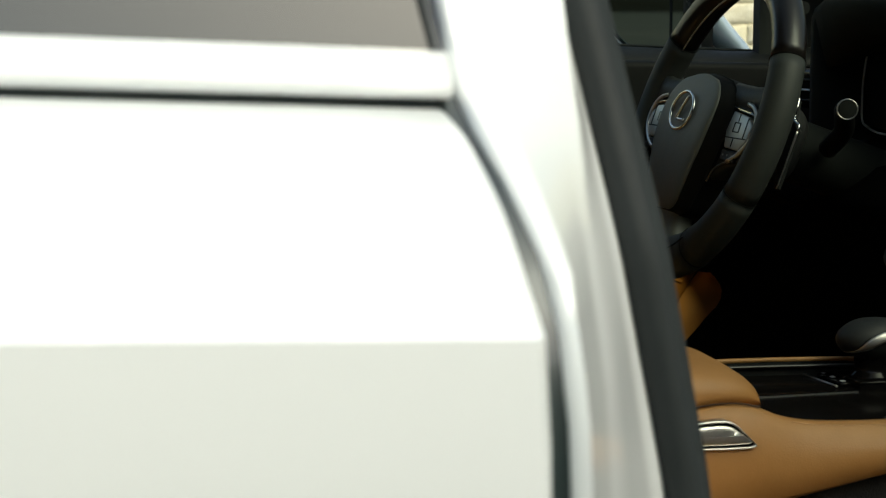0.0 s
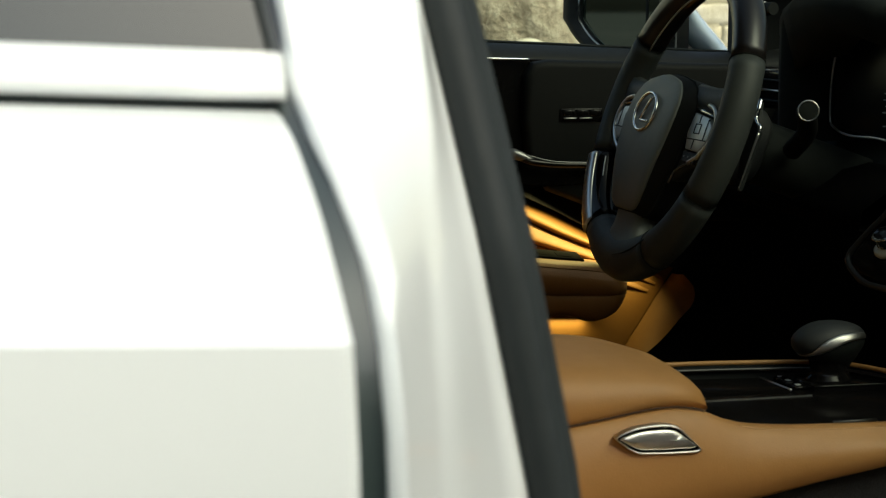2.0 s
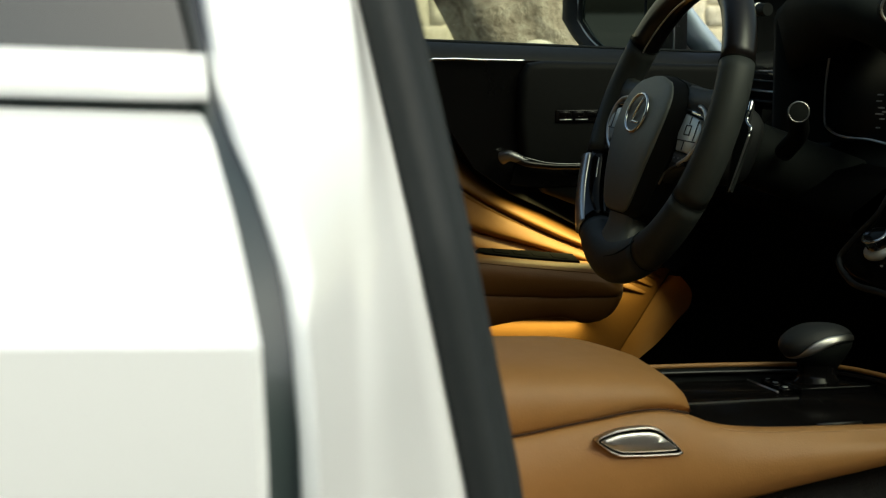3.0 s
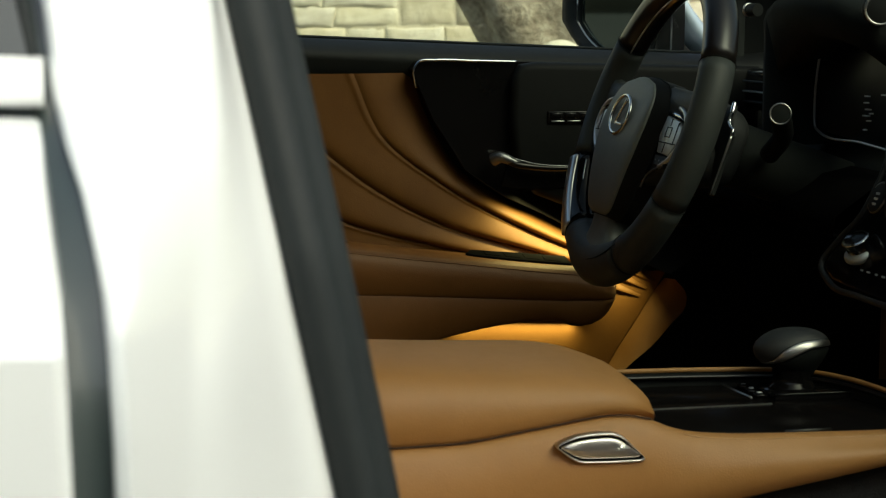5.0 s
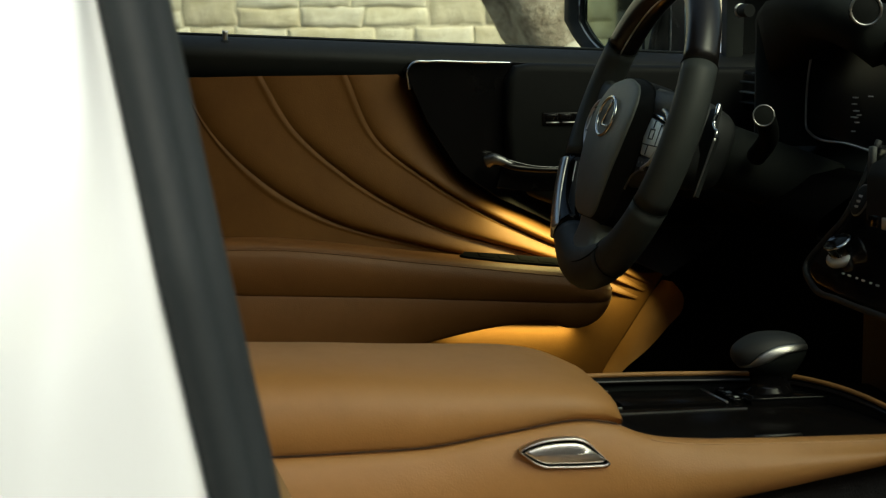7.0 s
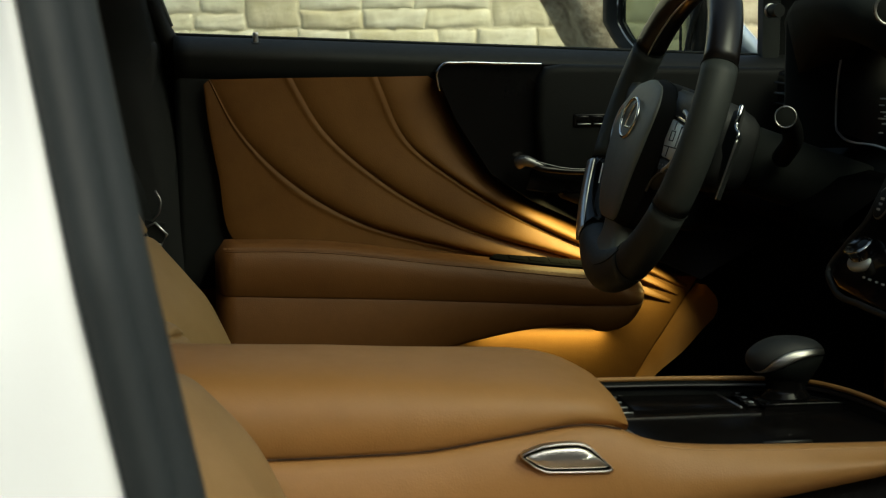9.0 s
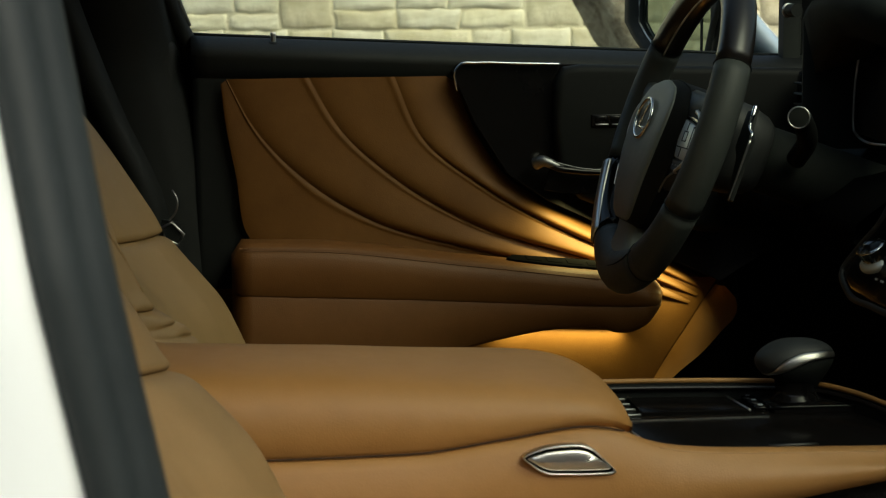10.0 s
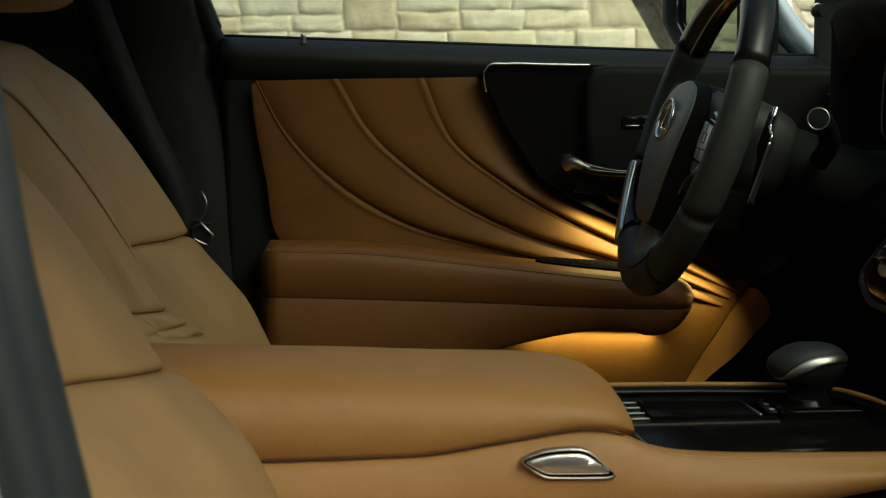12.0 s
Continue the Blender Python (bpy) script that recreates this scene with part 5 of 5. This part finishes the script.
    part("lower_spoke", grid("lower_spoke", rows, GREY_LEATHER, wrap_v=True, caps=True), s, "charcoal lower spoke")
    # dark bead drawn for the shadow edge between spoke pad and rim grip
    part("spoke_shade_line", tube("spoke_shade_line", [(0.014, -0.1600, 0.0200), (0.042, -0.1540, 0.0202), (0.066, -0.1450, 0.0200), (0.086, -0.1330, 0.0188)], (0.0005, 0.0012), DEEP, 20, 6), s)
    # column housing behind the wheel
    rows = []
    for z, k, h in ((-0.018, 0.050, 0.044), (-0.036, 0.058, 0.049), (-0.042, 0.061, 0.051), (-0.070, 0.061, 0.049), (-0.088, 0.058, 0.044), (-0.095, 0.053, 0.039)):
        rows.append([(k * math.copysign(abs(math.cos(w)) ** 0.6, math.cos(w)), h * math.copysign(abs(math.sin(w)) ** 0.6, math.sin(w)), z) for w in np.linspace(0, 2 * math.pi, 36, endpoint=False)])
    part("column_shroud", grid("column_shroud", rows, KNOB_LEATHER, wrap_v=True, caps=True), s, "black column shroud")
    part("column", tube("column", [(0, 0, -0.09), (0, 0, -0.20), (0, 0, -0.32)], 0.036, DEEP, 8, 20), s)
    # two stalks; the nearer one shows its ringed end
    part("stalk", tube("stalk", [(-0.05, 0.012, -0.085), (-0.11, 0.016, -0.082), (-0.155, 0.020, -0.075)], (0.007, 0.009), BLACK_SOFT, 12, 10), s)
    tip = Vector((0.1535, 0.0465, -0.0790))
    q = Vector((1.0, -0.03, 0.42)).normalized()
    st = part("stalk", tube("stalk", [(0.050, 0.010, -0.125), (0.085, 0.030, -0.118), tuple(tip - 0.030 * q), tuple(tip - 0.002 * q)], (0.0105, 0.0112), POD, 16, 16), s, "black stalk with a silver ring on its end")
    part("stalk_cap", disc("stalk_cap", tip - 0.004 * q, q, 0.0112, 0.0050, DEEP, 0.0015, 32), st)
    qx = q.orthogonal().normalized()
    qy = q.cross(qx)
    part("stalk_ring", tube("stalk_ring", [tuple(tip + 0.0008 * q + 0.0104 * (math.cos(w) * qx + math.sin(w) * qy)) for w in np.linspace(0, 2 * math.pi, 40, endpoint=False)], 0.0008, SATIN, seg=6, loop=True, smooth_path=False), st, "thin silver ring")
    return s


steering_wheel()


# ---- dashboard ----
def dashboard():
    d = thing("dashboard", "black soft dashboard with instrument hood and round knob", "dashboard")
    prof = spline([(1.38, 0.46), (1.35, 0.62), (1.22, 0.735), (1.10, 0.780), (1.055, 0.797), (1.050, 0.812), (1.10, 0.850), (1.13, 0.90), (1.16, 0.925), (1.24, 0.94), (1.45, 0.945), (1.69, 0.94)], 40)
    rows = []
    for y in np.linspace(-0.74, 0.74, 30):
        bow = 0.05 * (abs(y) / 0.74) ** 3
        rows.append([(x + bow * 0.3, y, z) for x, z in prof] + [(1.69, y, 0.45), (1.40, y, 0.45)])
    part("dash_body", grid("dash_body", rows, DEEP, wrap_v=True, caps=True), d, "soft black dashboard pad")
    # instrument hood: visor and far cheek
    rows = []
    for y, top, fx in ((0.245, 0.985, 1.035), (0.262, 1.002, 1.018), (0.30, 1.013, 1.005), (0.37, 1.018, 1.0), (0.44, 1.013, 1.0), (0.475, 1.002, 1.004), (0.492, 0.985, 1.012)):
        rows.append([(fx + 0.10, y, 0.966), (fx + 0.012, y, top - 0.045 if y < 0.43 else 0.93), (fx, y, top - 0.016), (fx + 0.004, y, top - 0.004), (fx + 0.02, y, top), (fx + 0.18, y, top - 0.02), (fx + 0.22, y, 0.93)])
    hood = part("instrument_hood", grid("instrument_hood", rows, DEEP, caps=True), d, "black instrument hood")
    rows = []
    for z in np.linspace(0.845, 0.99, 9):
        rows.append([(1.10, 0.443, z), (1.035, 0.444, z), (1.012, 0.450, z), (1.003, 0.463, z), (1.008, 0.482, z), (1.03, 0.492, z), (1.12, 0.494, z)])
    part("hood_cheek", grid("hood_cheek", rows, DEEP), hood)
    for y, x, sgn, kr in ((0.243, 1.034, -1, 0.016), (0.492, 1.004, 1, 0.0075)):
        kn = part("hood_knob", disc("hood_knob", (x, y, 0.999), (-0.25, sgn, 0), kr, 0.018, BLACK_SOFT, 0.003), hood, "round black knob with silver ring")
        ring = [(x - 0.0044 + (kr - 0.0005) * math.cos(w) * 0.97, y + sgn * 0.0177 + (kr - 0.0005) * math.cos(w) * 0.25 * sgn, 0.999 + (kr - 0.0005) * math.sin(w)) for w in np.linspace(0, 2 * math.pi, 28, endpoint=False)]
        part("knob_ring", tube("knob_ring", ring, 0.0016, SATIN, seg=6, loop=True, smooth_path=False), kn)
    # instrument display
    disp = part("instrument_display", slab("instrument_display", [(0.205, 0.842), (0.43, 0.854), (0.436, 0.90), (0.432, 0.940), (0.41, 0.958), (0.205, 0.958)], 0.008, SCREEN, 0.002, 2, lambda a, b, z: (1.062 - z + 0.05 * (b - 0.85), a, b + 0.009)), d, "dark instrument display with a silver frame")
    frame_pts = [(1.0520, 0.20, 0.8505), (1.0520, 0.31, 0.8565), (1.0520, 0.422, 0.8620), (1.0525, 0.432, 0.8655), (1.0530, 0.4365, 0.8890), (1.0550, 0.437, 0.9240), (1.0570, 0.434, 0.9490)]
    part("display_frame", tube("display_frame", frame_pts, 0.0016, SATIN, 50, 6), disp, "thin silver frame")
    part("display_frame", tube("display_frame", [(1.0580, 0.408, 0.9685), (1.0580, 0.385, 0.9705), (1.0580, 0.35, 0.9700)], 0.0014, SATIN, 12, 6), disp)
    marks = ((0.302, 0.898, 0.012), (0.304, 0.891, 0.010), (0.300, 0.884, 0.014), (0.306, 0.877, 0.020), (0.296, 0.872, 0.008), (0.262, 0.901, 0.008), (0.304, 0.862, 0.006), (0.290, 0.880, 0.006))
    for y, z, w in marks:
        part("display_mark", box("display_mark", (1.0505, y - 0.6 * w, z + 0.0082), (1.0545, y, z + 0.0096), MARK, 0), disp)
    # lower knee panel
    rows = []
    for y in np.linspace(0.20, 0.70, 14):
        rows.append([(1.12, y, 0.775), (1.00, y, 0.766), (0.972, y, 0.770), (0.975, y, 0.79), (1.02, y, 0.822), (1.06, y, 0.828)])
    # same sheen-free black, so the glowing door leather isn't mirrored here
    part("knee_panel", grid("knee_panel", rows, SWITCH), d)
    part("air_vent", box("air_vent", (1.07, 0.56, 0.872), (1.13, 0.70, 0.925), PIANO, 0.008), d, "glossy black air vent")
    for k in range(3):
        part("vent_slat", box("vent_slat", (1.066, 0.565, 0.882 + 0.013 * k), (1.075, 0.695, 0.8845 + 0.013 * k), SATIN if k == 1 else BLACK_SOFT, 0.001, 1), d)
    return d


dashboard()


def centre_stack():
    s = thing("control_panel", "glossy black control panel with a chrome knob", "control panel")
    out = spline([(0.165, 0.730), (0.198, 0.744), (0.183, 0.768), (0.157, 0.797), (0.150, 0.830), (0.154, 0.868)], 24)
    outline = [tuple(p) for p in out] + [(-0.12, 0.868), (-0.14, 0.76), (-0.12, 0.728), (0.02, 0.727), (0.095, 0.727)]

    def on_panel(a, b, z):
        return (0.962 + 0.42 * (b - 0.74) - z, a, b)

    part("panel", slab("panel", outline, 0.014, PIANO, 0.004, 3, lambda a, b, z: on_panel(a, b, z - 0.012)), s, "glossy black panel")
    trim = [on_panel(a, b, 0.0015) for a, b in ((0.155, 0.872), (0.1515, 0.83), (0.159, 0.797), (0.185, 0.768), (0.202, 0.744), (0.166, 0.7275), (0.095, 0.7245), (0.02, 0.7245), (-0.12, 0.7255))]
    part("panel_trim", tube("panel_trim", trim, 0.0034, KNOB_LEATHER, 80, 8), s, "satin dark trim line")
    c = Vector(on_panel(0.127, 0.7625, 0.002))
    axis = Vector((-0.47, -0.16, 0.87)).normalized()
    qx = axis.orthogonal().normalized()
    qy = axis.cross(qx)

    def turned(profile, seg=40, flute=0.0):
        """Rings round the knob's axis, with shallow flutes."""
        return [[tuple(c + axis * h + (r - flute * (k % 4 == 0)) * (math.cos(2 * math.pi * k / seg) * qx + math.sin(2 * math.pi * k / seg) * qy)) for k in range(seg)] for r, h in profile]

    kn = part("chrome_knob", grid("chrome_knob", turned(((0.0125, 0.0030), (0.0120, 0.0052), (0.0124, 0.0100), (0.0134, 0.0140), (0.0142, 0.0158), (0.0143, 0.0168), (0.0136, 0.0176)), 40, 0.0004), CHROME, wrap_v=True, caps=True), s, "fluted chrome rotary knob")
    part("knob_face", disc("knob_face", c + axis * 0.0174, axis, 0.0112, 0.0010, PIANO, 0.0005), kn)
    part("knob_flange", grid("knob_flange", turned(((0.0135, -0.0040), (0.0158, -0.0036), (0.0169, -0.0018), (0.0171, 0.0006), (0.0165, 0.0026), (0.0148, 0.0036), (0.0120, 0.0038))), SILVER_KEY, wrap_v=True, caps=True), kn, "wide satin silver flange")
    for k in range(6):
        x, y, z = on_panel(0.112 - 0.016 * k, 0.748, 0.0024)
        part("key_mark", box("key_mark", (x - 0.0006, y - 0.003, z - 0.0008), (x + 0.0006, y + (0.003 if k % 2 else 0.001), z + 0.0008), MARK, 0), s)
    # oval rocker beside the edge, with its satin rim
    ring = [on_panel(0.137 + 0.0155 * math.cos(w), 0.8155 + 0.0145 * math.sin(w), 0.003) for w in np.linspace(0, 2 * math.pi, 36, endpoint=False)]
    rocker = part("rocker", slab("rocker", [(0.137 + 0.0150 * math.cos(w), 0.8155 + 0.0140 * math.sin(w)) for w in np.linspace(0, 2 * math.pi, 30, endpoint=False)], 0.005, BLACK_SOFT, 0.001, 2, lambda a, b, z: on_panel(a, b, z)), s, "oval black rocker key")
    part("rocker_rim", tube("rocker_rim", ring, 0.0012, GREY_METAL, seg=6, loop=True, smooth_path=False), rocker)
    for k in range(3):
        x, y, z = on_panel(0.137, 0.8095 + 0.005 * k, 0.0052)
        part("rocker_mark", box("rocker_mark", (x - 0.0006, y - 0.004, z - 0.0011), (x + 0.0006, y + 0.003, z + 0.0011), MARK, 0), rocker)
    x, y, z = on_panel(0.146, 0.849, 0.002)
    part("edge_strip", box("edge_strip", (x - 0.003, y - 0.006, z - 0.016), (x + 0.002, y + 0.005, z + 0.018), FRAME_GREY, 0.001, 1), s, "grey satin strip")
    for k in range(3):
        x, y, z = on_panel(0.09 - 0.03 * k, 0.800, 0.0024)
        part("panel_key", box("panel_key", (x - 0.002, y - 0.012, z - 0.006), (x + 0.001, y + 0.012, z + 0.006), SILVER_KEY if k % 2 else PIANO, 0.001, 1), s)
    part("stack_body", box("stack_body", (0.985, -0.13, 0.235), (1.15, 0.13, 0.86), POD, 0.02), s, "soft black stack body")
    return s


centre_stack()


# ---- stones of the wall ----
def wall_stones():
    rng = random.Random(7)
    shapes = []
    for k in range(10):
        us, vs = (0, 0.05, 0.2, 0.35, 0.5, 0.65, 0.8, 0.95, 1), (0, 0.10, 0.36, 0.64, 0.90, 1)
        nx, nz = len(us), len(vs)
        verts, faces = [], []
        for i, u in enumerate(us):
            for j, v in enumerate(vs):
                rim = i in (0, nx - 1) or j in (0, nz - 1)
                p = Vector((u * 3 + 9 * k, v * 1.5, k * 1.7))
                verts.append((u - 0.5 + 0.02 * noise.noise(p * 1.3), 0.002 + 0.004 * abs(noise.noise(p * 2.3)) if rim else -0.005 - 0.010 * noise.noise(p * 1.5) - 0.004 * noise.noise(p * 4.1), v - 0.5 + 0.03 * noise.noise(p * 1.7)))
        for i in range(nx - 1):
            for j in range(nz - 1):
                a = i * nz + j
                faces.append((a, a + nz, a + nz + 1, a + 1))
        ring = [i * nz for i in range(nx)] + [(nx - 1) * nz + j for j in range(1, nz)] + [i * nz + nz - 1 for i in range(nx - 2, -1, -1)] + [j for j in range(nz - 2, 0, -1)]
        k0 = len(verts)
        for r in ring:
            verts.append((verts[r][0], 0.03, verts[r][2]))
        m = len(ring)
        for r in range(m):
            faces.append((ring[r], ring[(r + 1) % m], k0 + (r + 1) % m, k0 + r))
        shapes.append(mesh_of("stone", verts, faces, STONE))
    far_verts, far_faces = [], []
    blocks = []

    def cut(x0, z0, x1, z1, deep=0):
        """Random ashlar: split a block until its stones have a usual size."""
        w, h = x1 - x0, z1 - z0
        if h > 0.16 or (h > 0.125 and rng.random() < 0.4):
            k = z0 + h * rng.choice((0.38, 0.45, 0.5, 0.56, 0.62))
            cut(x0, z0, x1, k, deep + 1)
            cut(x0, k, x1, z1, deep + 1)
        elif w > 0.36 or (w > 0.24 and rng.random() < 0.45):
            k = x0 + w * rng.uniform(0.36, 0.64)
            cut(x0, z0, k, z1, deep + 1)
            cut(k, z0, x1, z1, deep + 1)
        else:
            blocks.append((x0, z0, x1, z1))

    z = 0.0
    while z < 2.25:
        h = rng.uniform(0.13, 0.27)
        x = -4.95
        while x < 8.9:
            w = rng.uniform(0.35, 0.75)
            cut(x, z, min(x + w, 8.98), min(z + h, 2.28))
            x += w
        z += h
    def warp(p):
        """Uneven courses: the joints wander a little."""
        q = Vector((p.x, 0.0, p.z))
        return Vector((p.x + 0.012 * noise.noise(q * 9.0) + 0.005 * noise.noise(q * 31.0), p.y, p.z + 0.007 * noise.noise(q * 4.0 + Vector((3, 1, 7))) + 0.007 * noise.noise(q * 19.0) + 0.003 * noise.noise(q * 47.0)))

    for x0, z0, x1, z1 in blocks:
        w, h = x1 - x0, z1 - z0
        base = shapes[rng.randrange(len(shapes))]
        mid = Vector((x0 + w / 2, WALL_Y - rng.uniform(-0.001, 0.005), z0 + h / 2))
        gap = rng.uniform(0.001, 0.005)
        m = Matrix.Translation(mid) @ Matrix.Diagonal((w - gap, 1.0, h - gap, 1))
        pts = [warp(m @ v.co) for v in base.vertices]
        polys = [tuple(p.vertices) for p in base.polygons]
        if -0.6 < x0 < 3.2 and 0.72 < z0 < 1.15:
            part("stone", mesh_of("stone", [p - mid for p in pts], polys, STONE), wall, at=Matrix.Translation(mid))
        else:
            k = len(far_verts)
            far_verts += [tuple(p) for p in pts]
            far_faces += [tuple(k + i for i in p) for p in polys]
    tagged(part("stones", mesh_of("stones", far_verts, far_faces, STONE), wall), kind="stuff")


wall_stones()
